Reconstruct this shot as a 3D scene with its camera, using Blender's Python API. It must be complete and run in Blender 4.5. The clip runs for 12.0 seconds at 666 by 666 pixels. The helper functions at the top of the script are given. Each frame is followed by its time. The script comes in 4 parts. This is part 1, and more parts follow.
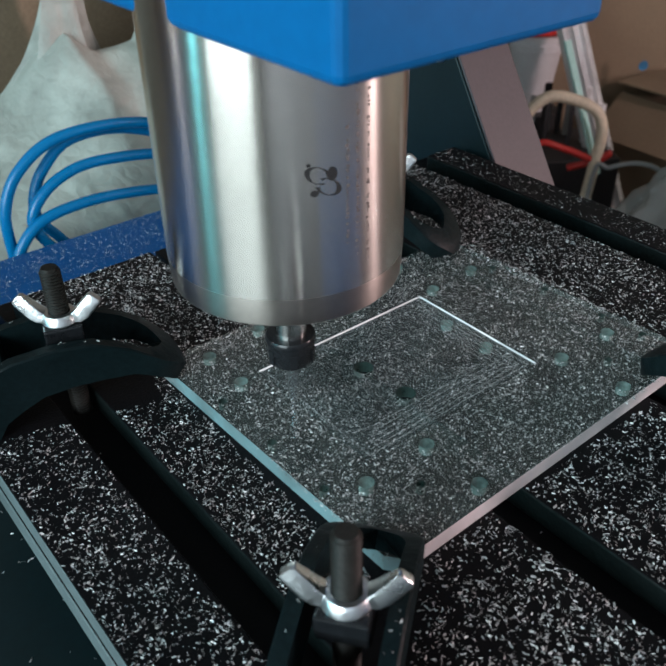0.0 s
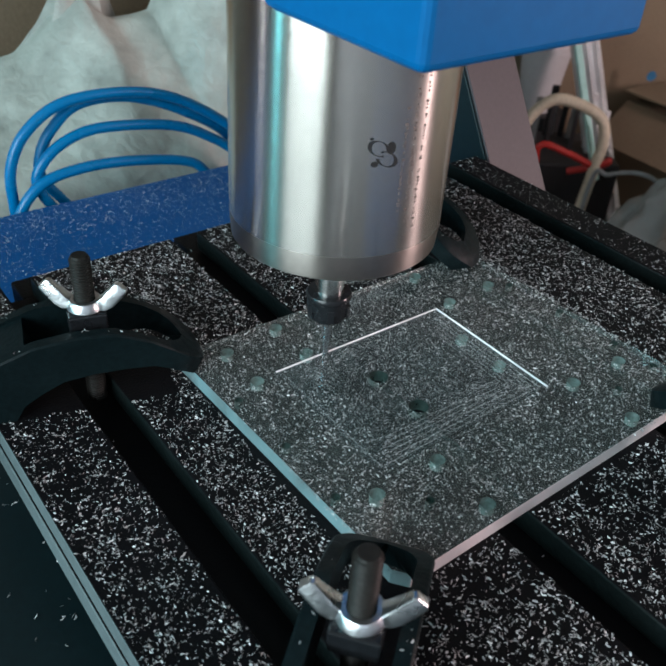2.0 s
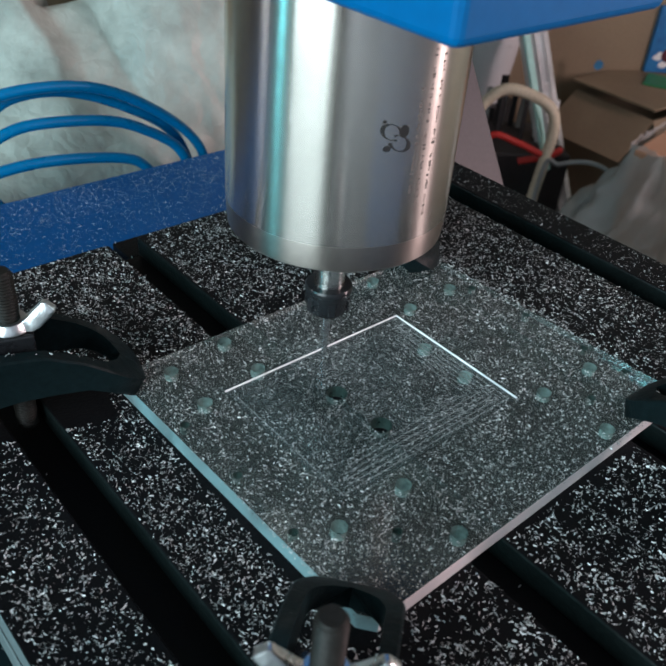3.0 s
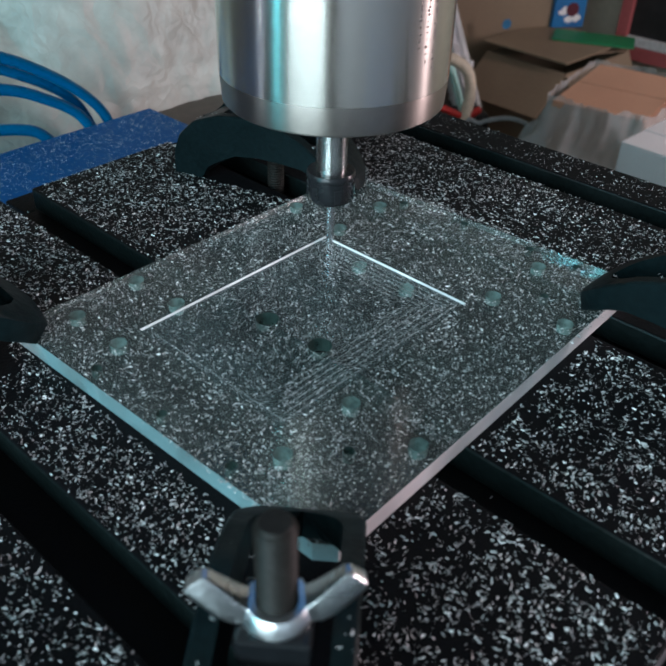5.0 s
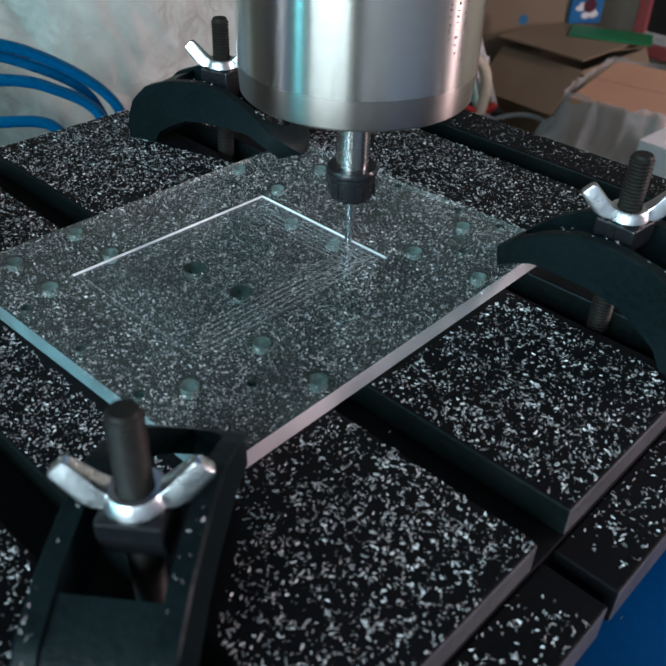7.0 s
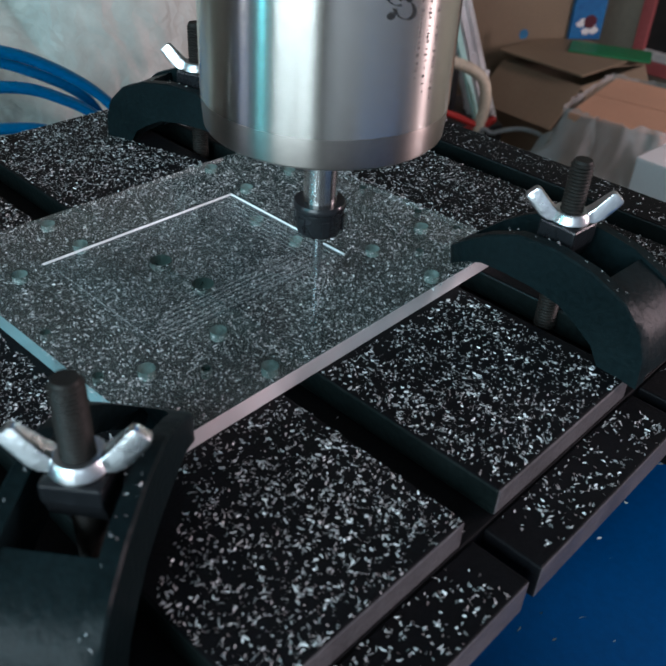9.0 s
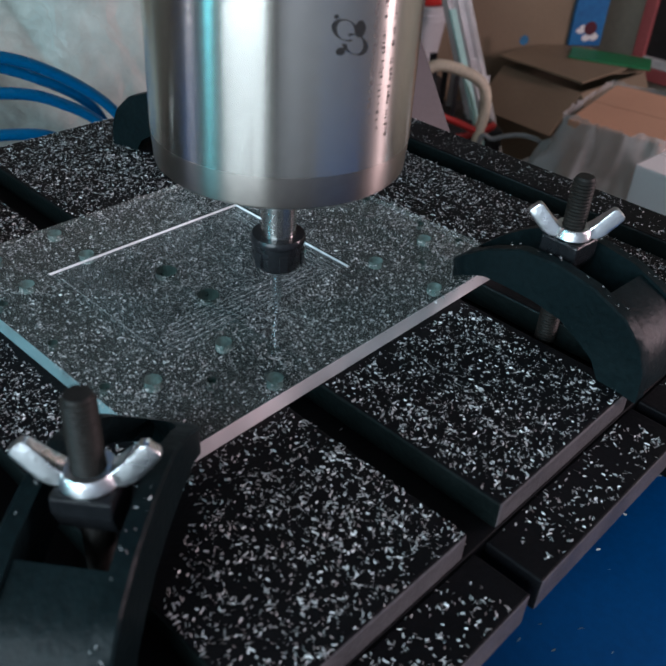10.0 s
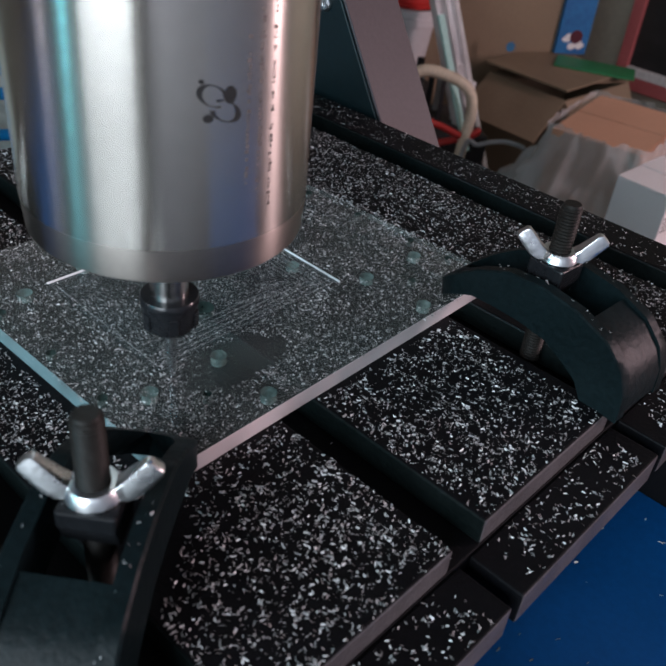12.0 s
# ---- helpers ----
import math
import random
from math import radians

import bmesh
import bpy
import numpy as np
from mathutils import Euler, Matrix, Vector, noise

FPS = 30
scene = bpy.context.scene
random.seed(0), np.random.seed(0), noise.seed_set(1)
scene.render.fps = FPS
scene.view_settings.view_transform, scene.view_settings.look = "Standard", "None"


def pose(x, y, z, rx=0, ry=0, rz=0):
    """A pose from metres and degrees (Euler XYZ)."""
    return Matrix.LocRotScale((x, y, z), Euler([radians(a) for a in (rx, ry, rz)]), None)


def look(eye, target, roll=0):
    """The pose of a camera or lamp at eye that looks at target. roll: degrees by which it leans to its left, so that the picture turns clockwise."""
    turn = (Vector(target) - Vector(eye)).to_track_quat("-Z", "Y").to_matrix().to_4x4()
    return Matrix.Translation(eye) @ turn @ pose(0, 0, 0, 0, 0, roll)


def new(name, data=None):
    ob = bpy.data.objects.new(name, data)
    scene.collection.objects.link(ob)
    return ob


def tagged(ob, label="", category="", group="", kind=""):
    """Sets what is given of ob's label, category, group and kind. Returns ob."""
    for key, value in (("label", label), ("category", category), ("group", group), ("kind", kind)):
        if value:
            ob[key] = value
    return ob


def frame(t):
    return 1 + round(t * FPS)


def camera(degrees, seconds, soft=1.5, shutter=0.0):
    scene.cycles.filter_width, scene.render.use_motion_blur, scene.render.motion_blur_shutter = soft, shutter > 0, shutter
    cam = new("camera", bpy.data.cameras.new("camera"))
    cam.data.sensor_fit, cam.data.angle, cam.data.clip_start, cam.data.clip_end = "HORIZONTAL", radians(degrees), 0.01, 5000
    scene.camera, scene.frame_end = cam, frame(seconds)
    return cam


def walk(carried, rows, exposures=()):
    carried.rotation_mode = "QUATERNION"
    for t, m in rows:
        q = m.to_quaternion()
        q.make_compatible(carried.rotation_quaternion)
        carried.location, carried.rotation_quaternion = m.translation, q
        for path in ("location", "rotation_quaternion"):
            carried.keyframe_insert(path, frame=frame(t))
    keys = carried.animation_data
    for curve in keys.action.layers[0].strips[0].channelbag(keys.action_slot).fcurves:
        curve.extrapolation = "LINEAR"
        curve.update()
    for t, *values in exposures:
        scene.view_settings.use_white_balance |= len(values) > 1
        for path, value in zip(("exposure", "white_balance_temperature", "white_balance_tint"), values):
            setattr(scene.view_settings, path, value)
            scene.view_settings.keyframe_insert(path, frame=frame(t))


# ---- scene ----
# All plan numbers are millimetres from the machine's origin; the table's top stands TOP metres above the floor.
TOP = 0.9
cam = camera(44.5, 12.0, soft=2.0)
cam.data.dof.use_dof, cam.data.dof.focus_distance, cam.data.dof.aperture_fstop = True, 0.335, 27


def at(x, y, z):
    """Plan millimetres to world metres."""
    return Vector((x / 1000, y / 1000, TOP + z / 1000))


# seconds, eye (mm), yaw, pitch, roll
PATH = [
    (0, 3.70, 21.15, 202.78, -38.27, -34.06, -1.00),
    (0.5, 11.69, 5.23, 207.84, -38.97, -34.14, 0.76),
    (1, 8.66, 3.10, 189.39, -38.91, -34.44, 1.23),
    (1.5, -0.02, 12.10, 197.17, -38.86, -34.77, 2.51),
    (2, -4.55, 6.88, 212.53, -39.23, -35.23, 4.31),
    (2.5, 6.42, 6.27, 208.36, -39.46, -35.52, 4.61),
    (3, 12.06, 26.71, 204.39, -43.12, -35.53, 5.10),
    (3.2, 10.55, 27.46, 202.41, -45.26, -35.46, 4.88),
    (4.8, 20.65, 30.65, 167.56, -48.28, -36.02, 1.92),
    (5, 23.52, 34.42, 164.81, -48.29, -35.88, 1.81),
    (5.5, 26.38, 36.79, 163.30, -47.79, -36.08, 1.42),
    (6, 28.25, 34.98, 159.36, -47.59, -36.25, 1.27),
    (6.5, 28.95, 37.85, 164.14, -47.64, -36.21, 1.76),
    (7, 29.36, 44.33, 160.94, -47.52, -36.28, 2.18),
    (7.5, 30.93, 44.24, 162.40, -47.88, -36.15, 3.00),
    (7.7, 32.31, 45.68, 162.73, -48.02, -36.12, 3.43),
    (9.3, 28.33, 46.40, 165.25, -47.98, -35.62, 3.80),
    (9.5, 28.33, 45.64, 165.88, -48.06, -35.58, 4.05),
    (10, 26.65, 47.62, 169.15, -48.12, -35.54, 4.16),
    (10.5, 35.28, 50.06, 167.08, -48.81, -35.56, 5.08),
    (11, 38.26, 48.45, 167.74, -49.41, -35.57, 5.69),
    (11.5, 31.70, 50.46, 169.38, -49.77, -35.63, 6.23),
    (12, 21.16, 49.44, 178.51, -49.88, -35.56, 6.51),
]


def aimed(x, y, z, yaw, pitch, roll):
    a, b = radians(yaw), radians(pitch)
    ahead = Vector((-math.sin(a) * math.cos(b), math.cos(a) * math.cos(b), math.sin(b)))
    return look(at(x, y, z), at(x, y, z) + ahead, roll)


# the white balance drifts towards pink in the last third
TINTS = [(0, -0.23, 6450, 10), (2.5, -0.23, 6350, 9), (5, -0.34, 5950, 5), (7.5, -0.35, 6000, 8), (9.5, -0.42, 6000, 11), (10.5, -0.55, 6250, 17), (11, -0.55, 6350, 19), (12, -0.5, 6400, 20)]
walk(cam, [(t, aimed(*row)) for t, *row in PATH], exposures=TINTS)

# ---- light ----
world = bpy.data.worlds.new("world")
scene.world = world
world.use_nodes = True
world.node_tree.nodes["Background"].inputs[0].default_value = (0.55, 0.65, 0.75, 1)
world.node_tree.nodes["Background"].inputs[1].default_value = 0.04


def window_light(name, where, target, wide, high, power, colour):
    lamp = bpy.data.lights.new(name, "AREA")
    lamp.shape, lamp.size, lamp.size_y, lamp.energy, lamp.color = "RECTANGLE", wide, high, power, colour
    ob = new(name, lamp)
    ob.matrix_world = look(where, target)
    return ob


window_light("daylight_west", (-1.58, -0.39, 1.55), (0.2, -0.39, 1.35), 1.2, 1.15, 54, (0.79, 0.955, 1.0))
window_light("daylight_curtain", (-1.58, 0.60, 1.55), (0.2, 0.5, 1.35), 0.17, 1.15, 9.8, (0.22, 0.86, 1.0))
window_light("daylight_slit", (-1.58, 1.25, 1.55), (0.2, 1.0, 1.35), 0.05, 1.15, 5, (0.9, 0.95, 1.0))
window_light("daylight_south", (2.02, -1.38, 1.5), (1.0, 0.2, 1.1), 0.26, 1.2, 43, (1.0, 0.74, 0.74))


# ---- materials ----
def mat(name, colour, rough=0.5, metal=0.0, grain=60.0, vary=0.25, bump=0.15, rough_vary=0.15, spec=0.5, trans=0.0, ior=1.45,
        stain=6.0, second=None, aniso=0.0, coat=0.0):
    """A procedural material: colour varied at two scales (per metre), with fine relief."""
    m = bpy.data.materials.new(name)
    m.use_nodes = True
    nt = m.node_tree
    b = nt.nodes["Principled BSDF"]
    geo = nt.nodes.new("ShaderNodeTexCoord")
    fine, wide = nt.nodes.new("ShaderNodeTexNoise"), nt.nodes.new("ShaderNodeTexNoise")
    fine.inputs["Scale"].default_value, wide.inputs["Scale"].default_value = grain, stain
    fine.inputs["Detail"].default_value, wide.inputs["Detail"].default_value = 6, 4
    for n in (fine, wide):
        nt.links.new(geo.outputs["Object"], n.inputs["Vector"])
    add = nt.nodes.new("ShaderNodeMath")
    add.operation = "ADD"
    nt.links.new(fine.outputs["Fac"], add.inputs[0])
    nt.links.new(wide.outputs["Fac"], add.inputs[1])
    ramp = nt.nodes.new("ShaderNodeMapRange")
    ramp.inputs[1].default_value, ramp.inputs[2].default_value = 0.65, 1.35
    nt.links.new(add.outputs[0], ramp.inputs[0])
    mix = nt.nodes.new("ShaderNodeMix")
    mix.data_type = "RGBA"
    low = second or tuple(c * (1 - vary) for c in colour)
    high = colour if second else tuple(min(1, c * (1 + vary)) for c in colour)
    mix.inputs[6].default_value, mix.inputs[7].default_value = (*low, 1), (*high, 1)
    nt.links.new(ramp.outputs[0], mix.inputs[0])
    nt.links.new(mix.outputs[2], b.inputs["Base Color"])
    rr = nt.nodes.new("ShaderNodeMapRange")
    rr.inputs[3].default_value, rr.inputs[4].default_value = max(0.02, rough - rough_vary), min(1, rough + rough_vary)
    nt.links.new(wide.outputs["Fac"], rr.inputs[0])
    nt.links.new(rr.outputs[0], b.inputs["Roughness"])
    if bump:
        bp = nt.nodes.new("ShaderNodeBump")
        bp.inputs["Strength"].default_value, bp.inputs["Distance"].default_value = bump, 0.001
        nt.links.new(fine.outputs["Fac"], bp.inputs["Height"])
        nt.links.new(bp.outputs[0], b.inputs["Normal"])
    b.inputs["Metallic"].default_value = metal
    b.inputs["Specular IOR Level"].default_value = spec
    b.inputs["Transmission Weight"].default_value = trans
    b.inputs["IOR"].default_value = ior
    b.inputs["Coat Weight"].default_value = coat
    if aniso:
        b.inputs["Anisotropic"].default_value, b.inputs["Anisotropic Rotation"].default_value = aniso, 0.25
        tan = nt.nodes.new("ShaderNodeTangent")
        tan.direction_type, tan.axis = "RADIAL", "Z"
        nt.links.new(tan.outputs[0], b.inputs["Tangent"])
    return m


BLACK = mat("black_anodised", (0.005, 0.005, 0.006), 0.5, spec=0.13, grain=900, stain=20, bump=0.25, vary=0.4)
# pinkish grey paints the window light on the black table's front faces
LITFRONT = mat("lit_black_front", (0.11, 0.098, 0.102), 0.42, grain=700, stain=40, bump=0.3, vary=0.4)
# faint teal lift over black, painted light on slot sides facing west
LITSLOT = mat("lit_slot_side", (0.006, 0.0095, 0.0095), 0.4, spec=0.2, grain=500, stain=30, bump=0.2, vary=0.4)
SLOT = mat("slot_black", (0.004, 0.004, 0.005), 0.6, spec=0.2, grain=700, stain=30, bump=0.2)
GREYSIDE = mat("side_grey_metal", (0.14, 0.175, 0.18), 0.42, 0.1, grain=500, stain=14, bump=0.2)
TEAL = mat("dark_teal_paint", (0.004, 0.014, 0.017), 0.45, grain=300, stain=9, bump=0.1)
# pinkish grey paints window light on the teal upright's front edge
LIT_GREY = mat("lit_upright_edge", (0.078, 0.063, 0.069), 0.5, grain=400, stain=9, bump=0.1, vary=0.12)
BLUE = mat("blue_frame_paint", (0.0, 0.08, 0.275), 0.5, spec=0.25, grain=350, stain=8, bump=0.12, vary=0.15)
BLUE_BLOCK = mat("blue_mount_paint", (0.0, 0.118, 0.33), 0.45, spec=0.25, grain=250, stain=5, bump=0.06, vary=0.08)
STEEL = mat("turned_steel", (0.86, 0.81, 0.74), 0.24, 1.0, grain=300, stain=25, bump=0.0, vary=0.06, rough_vary=0.03, aniso=0.92)
STEEL_RING = mat("turned_steel_ring", (0.43, 0.39, 0.355), 0.34, 1.0, grain=300, stain=25, bump=0.0, vary=0.08, rough_vary=0.03, aniso=0.85)
CHROME = mat("ground_shaft_steel", (0.72, 0.72, 0.70), 0.22, 1.0, grain=400, stain=30, bump=0.0, vary=0.05, rough_vary=0.03, aniso=0.8)
NUTBLACK = mat("blackened_collet_nut", (0.014, 0.015, 0.017), 0.24, 0.0, grain=500, stain=40, bump=0.05)
CARBIDE = mat("cutter_steel", (0.55, 0.58, 0.60), 0.25, 1.0, grain=900, stain=60, bump=0.1)
ZINC = mat("zinc_plated", (0.80, 0.82, 0.83), 0.3, 1.0, grain=350, stain=60, bump=0.25, vary=0.12)
BOLT = mat("blackened_bolt", (0.018, 0.016, 0.014), 0.5, 0.15, spec=0.25, grain=600, stain=80, bump=0.2, vary=0.4)
CLAMP = mat("black_cast_clamp", (0.005, 0.011, 0.0125), 0.42, spec=0.14, grain=450, stain=25, bump=0.25, vary=0.4)
HOSE = mat("blue_hose", (0.0, 0.165, 0.40), 0.28, grain=300, stain=10, bump=0.03, vary=0.12)
CHIP = mat("acrylic_chip", (0.62, 0.63, 0.64), 0.4, grain=800, stain=300, bump=0.1, vary=0.15)
nt = CHIP.node_tree
isle, tone = nt.nodes.new("ShaderNodeNewGeometry"), nt.nodes.new("ShaderNodeValToRGB")
tone.color_ramp.elements[0].color, tone.color_ramp.elements[1].color = (0.20, 0.20, 0.20, 1), (0.97, 0.97, 0.97, 1)
tone.color_ramp.elements[0].position, tone.color_ramp.elements[1].position = 0.0, 1.0
tone.color_ramp.elements.new(0.55).color = (0.48, 0.48, 0.48, 1)
nt.links.new(isle.outputs["Random Per Island"], tone.inputs[0])
nt.links.new(tone.outputs[0], nt.nodes["Principled BSDF"].inputs["Base Color"])
INK = mat("laser_mark", (0.04, 0.037, 0.037), 0.75, 0.1, spec=0.1, grain=600, stain=200)
FAINT = mat("faint_laser_mark", (0.24, 0.21, 0.20), 0.6, 0.8, spec=0.2, grain=600, stain=200)
YELLOW = mat("yellow_print", (0.75, 0.42, 0.02), 0.45, grain=300, stain=30, vary=0.08)
DARKPRINT = mat("black_print", (0.02, 0.02, 0.02), 0.45)
CARD = mat("cardboard", (0.265, 0.20, 0.133), 0.8, grain=260, stain=6, bump=0.25, vary=0.18)
CARD_ORANGE = mat("orange_cardboard", (0.60, 0.34, 0.22), 0.75, grain=260, stain=5, bump=0.2, vary=0.12)
CARD_DARK = mat("shadowed_cardboard_inside", (0.16, 0.10, 0.07), 0.85, grain=260, stain=6, bump=0.25)
WHITECARD = mat("white_card", (0.86, 0.85, 0.85), 0.6, grain=300, stain=5, bump=0.1, vary=0.06)
PLASTIC_WHITE = mat("white_pail_plastic", (0.66, 0.66, 0.68), 0.35, grain=120, stain=6, bump=0.05, vary=0.06)
ALU = mat("aluminium_profile", (0.90, 0.89, 0.90), 0.38, 0.75, grain=300, stain=12, bump=0.1)
PALEGLASS = mat("pale_cyan_glass", (0.42, 0.72, 0.68), 0.12, grain=120, stain=9, bump=0.05, vary=0.12)
CREAM = mat("cream_tube", (0.62, 0.55, 0.42), 0.45, grain=200, stain=12, bump=0.08)
RED = mat("red_plastic", (0.50, 0.03, 0.025), 0.4, grain=200, stain=10, bump=0.05)
MAROON = mat("maroon_print", (0.10, 0.015, 0.03), 0.45, grain=200, stain=30)
REDWOOD = mat("red_painted_wood", (0.46, 0.12, 0.12), 0.5, grain=150, stain=5, bump=0.2)
GREEN = mat("green_sheet", (0.02, 0.22, 0.08), 0.5, grain=200, stain=8, bump=0.1)
GREYCABLE = mat("grey_cable", (0.30, 0.31, 0.31), 0.5, grain=200, stain=10)
DARKSTUFF = mat("dark_rubber", (0.02, 0.02, 0.022), 0.6, grain=150, stain=9)
PALEBLUE = mat("blue_packet_print", (0.02, 0.12, 0.34), 0.4, grain=60, stain=22, second=(0.03, 0.22, 0.50))
SKYDOT = mat("blue_spot_print", (0.03, 0.17, 0.34), 0.6)
FLOOR = mat("concrete_floor", (0.10, 0.085, 0.075), 0.75, grain=60, stain=2, bump=0.2)
FILLWALL = mat("lilac_fill_wall", (0.50, 0.47, 0.51), 0.8, grain=50, stain=1.5, bump=0.2, vary=0.1)
WALL = mat("plastered_wall", (0.22, 0.205, 0.18), 0.85, grain=50, stain=1.5, bump=0.2, vary=0.1)
CREAMWALL = mat("cream_painted_wall", (0.50, 0.47, 0.38), 0.8, grain=50, stain=1.5, bump=0.2, vary=0.12)
CEIL = mat("painted_ceiling", (0.25, 0.24, 0.23), 0.9, grain=50, stain=1.5, bump=0.1, vary=0.06)
BENCH = mat("bench_board", (0.10, 0.08, 0.065), 0.6, grain=90, stain=5, bump=0.2)
FRAMEWHITE = mat("white_window_frame", (0.7, 0.7, 0.68), 0.5, grain=90, stain=5)
DARKPANE = mat("dark_window_pane", (0.03, 0.03, 0.03), 0.1, grain=20, stain=2)


def bag_material():
    m = mat("milky_bag", (0.42, 0.435, 0.395), 0.46, grain=38, stain=13, bump=0.0, vary=0.32)
    nt = m.node_tree
    b = nt.nodes["Principled BSDF"]
    geo = nt.nodes.new("ShaderNodeTexCoord")
    crease = nt.nodes.new("ShaderNodeTexVoronoi")
    crease.feature = "DISTANCE_TO_EDGE"
    crease.inputs["Scale"].default_value = 11
    warp = nt.nodes.new("ShaderNodeTexNoise")
    warp.inputs["Scale"].default_value, warp.inputs["Detail"].default_value = 7, 5
    nt.links.new(geo.outputs["Object"], warp.inputs["Vector"])
    nt.links.new(warp.outputs["Color"], crease.inputs["Vector"])
    bp = nt.nodes.new("ShaderNodeBump")
    bp.inputs["Strength"].default_value, bp.inputs["Distance"].default_value = 0.16, 0.02
    nt.links.new(crease.outputs["Distance"], bp.inputs["Height"])
    nt.links.new(bp.outputs[0], b.inputs["Normal"])
    return m


def clear_bag_material():
    m = mat("clear_bag", (0.62, 0.65, 0.64), 0.2, grain=25, stain=9, bump=0.6, vary=0.1)
    nt = m.node_tree
    b, out = nt.nodes["Principled BSDF"], nt.nodes["Material Output"]
    clear, mix = nt.nodes.new("ShaderNodeBsdfTransparent"), nt.nodes.new("ShaderNodeMixShader")
    mix.inputs[0].default_value = 0.5
    nt.links.new(clear.outputs[0], mix.inputs[1])
    nt.links.new(b.outputs[0], mix.inputs[2])
    nt.links.new(mix.outputs[0], out.inputs["Surface"])
    return m


def acrylic_material(name, rough, haze, tint, film=(0.62, 0.63, 0.64)):
    """Clear acrylic under a film: milling dust, painted light on edges and pocket walls."""
    m = mat(name, tint, rough, grain=900, stain=25, bump=0.04, vary=0.02, trans=1.0, ior=1.49, rough_vary=0.04)
    nt = m.node_tree
    b, out = nt.nodes["Principled BSDF"], nt.nodes["Material Output"]
    dust, mix = nt.nodes.new("ShaderNodeBsdfDiffuse"), nt.nodes.new("ShaderNodeMixShader")
    dust.inputs[0].default_value = (*film, 1)
    geo, n = nt.nodes.new("ShaderNodeTexCoord"), nt.nodes.new("ShaderNodeTexNoise")
    n.inputs["Scale"].default_value, n.inputs["Detail"].default_value = 40, 8
    nt.links.new(geo.outputs["Object"], n.inputs["Vector"])
    r = nt.nodes.new("ShaderNodeMapRange")
    r.inputs[1].default_value, r.inputs[2].default_value = 0.3, 0.75
    r.inputs[3].default_value, r.inputs[4].default_value = haze * 0.4, haze * 1.5
    nt.links.new(n.outputs["Fac"], r.inputs[0])
    nt.links.new(r.outputs[0], mix.inputs[0])
    nt.links.new(b.outputs[0], mix.inputs[1])
    nt.links.new(dust.outputs[0], mix.inputs[2])
    nt.links.new(mix.outputs[0], out.inputs["Surface"])
    return m


BAG = bag_material()
CLEARBAG = clear_bag_material()
ACRYLIC = acrylic_material("clear_acrylic", 0.06, 0.05, (0.90, 0.965, 0.955), (0.48, 0.59, 0.565))
# sawn edges with window light in the film: teal left, pink front
ACRYLIC_TEALLIT = acrylic_material("teal_lit_acrylic_edge", 0.34, 0.72, (0.86, 0.96, 0.97), (0.21, 0.345, 0.37))
ACRYLIC_PINKLIT = acrylic_material("pink_lit_sawn_acrylic", 0.4, 0.75, (0.9, 0.95, 0.95), (0.88, 0.79, 0.79))
ACRYLIC_CUT = acrylic_material("milled_acrylic", 0.14, 0.05, (0.84, 0.94, 0.96), (0.42, 0.58, 0.60))
# opaque dark tones paint the shade inside holes drilled through clear acrylic
ACRYLIC_HOLE = mat("shaded_drilled_acrylic", (0.12, 0.165, 0.155), 0.2, spec=0.9, grain=500, stain=200, bump=0.3, vary=0.5)
SHADEBORE = mat("shade_dark_bore", (0.022, 0.038, 0.034), 0.3, spec=0.9, grain=500, stain=200, bump=0.3, vary=0.5)
ACRYLIC_RIDGE = acrylic_material("milled_acrylic_ridge", 0.25, 0.10, (0.95, 0.97, 0.97))
# near-white film paints the light caught by milled pocket walls
ACRYLIC_LITWALL = acrylic_material("lit_acrylic_wall", 0.25, 0.95, (0.95, 0.97, 0.97), (0.93, 0.93, 0.94))


# ---- mesh helpers (millimetres in, metres out) ----
def part(name, bm, material, parent=None, label="", smooth=None):
    """Links a bmesh as one mesh object under a thing or a part."""
    me = bpy.data.meshes.new(name)
    bmesh.ops.scale(bm, vec=(0.001,) * 3, verts=bm.verts)
    bmesh.ops.recalc_face_normals(bm, faces=bm.faces)
    if smooth is not None:
        for f in bm.faces:
            f.smooth = True
        for e in bm.edges:
            e.smooth = len(e.link_faces) == 2 and e.calc_face_angle(0) < radians(smooth)
    bm.to_mesh(me)
    bm.free()
    for m in material if isinstance(material, (list, tuple)) else [material]:
        me.materials.append(m)
    ob = new(name, me)
    if parent:
        ob.parent = parent
    if label:
        ob["label"] = label
    return ob


def box(x0, x1, y0, y1, z0, z1, bevel=0.0, bm=None, segments=2):
    own = bmesh.new()
    bmesh.ops.create_cube(own, size=1)
    bmesh.ops.scale(own, vec=(x1 - x0, y1 - y0, z1 - z0), verts=own.verts)
    bmesh.ops.translate(own, vec=((x0 + x1) / 2, (y0 + y1) / 2, (z0 + z1) / 2), verts=own.verts)
    if bevel:
        bmesh.ops.bevel(own, geom=own.edges[:], offset=bevel, segments=segments, affect="EDGES", profile=0.5)
    return joined(bm, own)


def joined(bm, own, m=None):
    """Adds own to bm (if given), moved by m."""
    if m is not None:
        bmesh.ops.transform(own, matrix=m, verts=own.verts)
    if bm is None:
        return own
    me = bpy.data.meshes.new("tmp")
    own.to_mesh(me)
    own.free()
    bm.from_mesh(me)
    bpy.data.meshes.remove(me)
    return bm


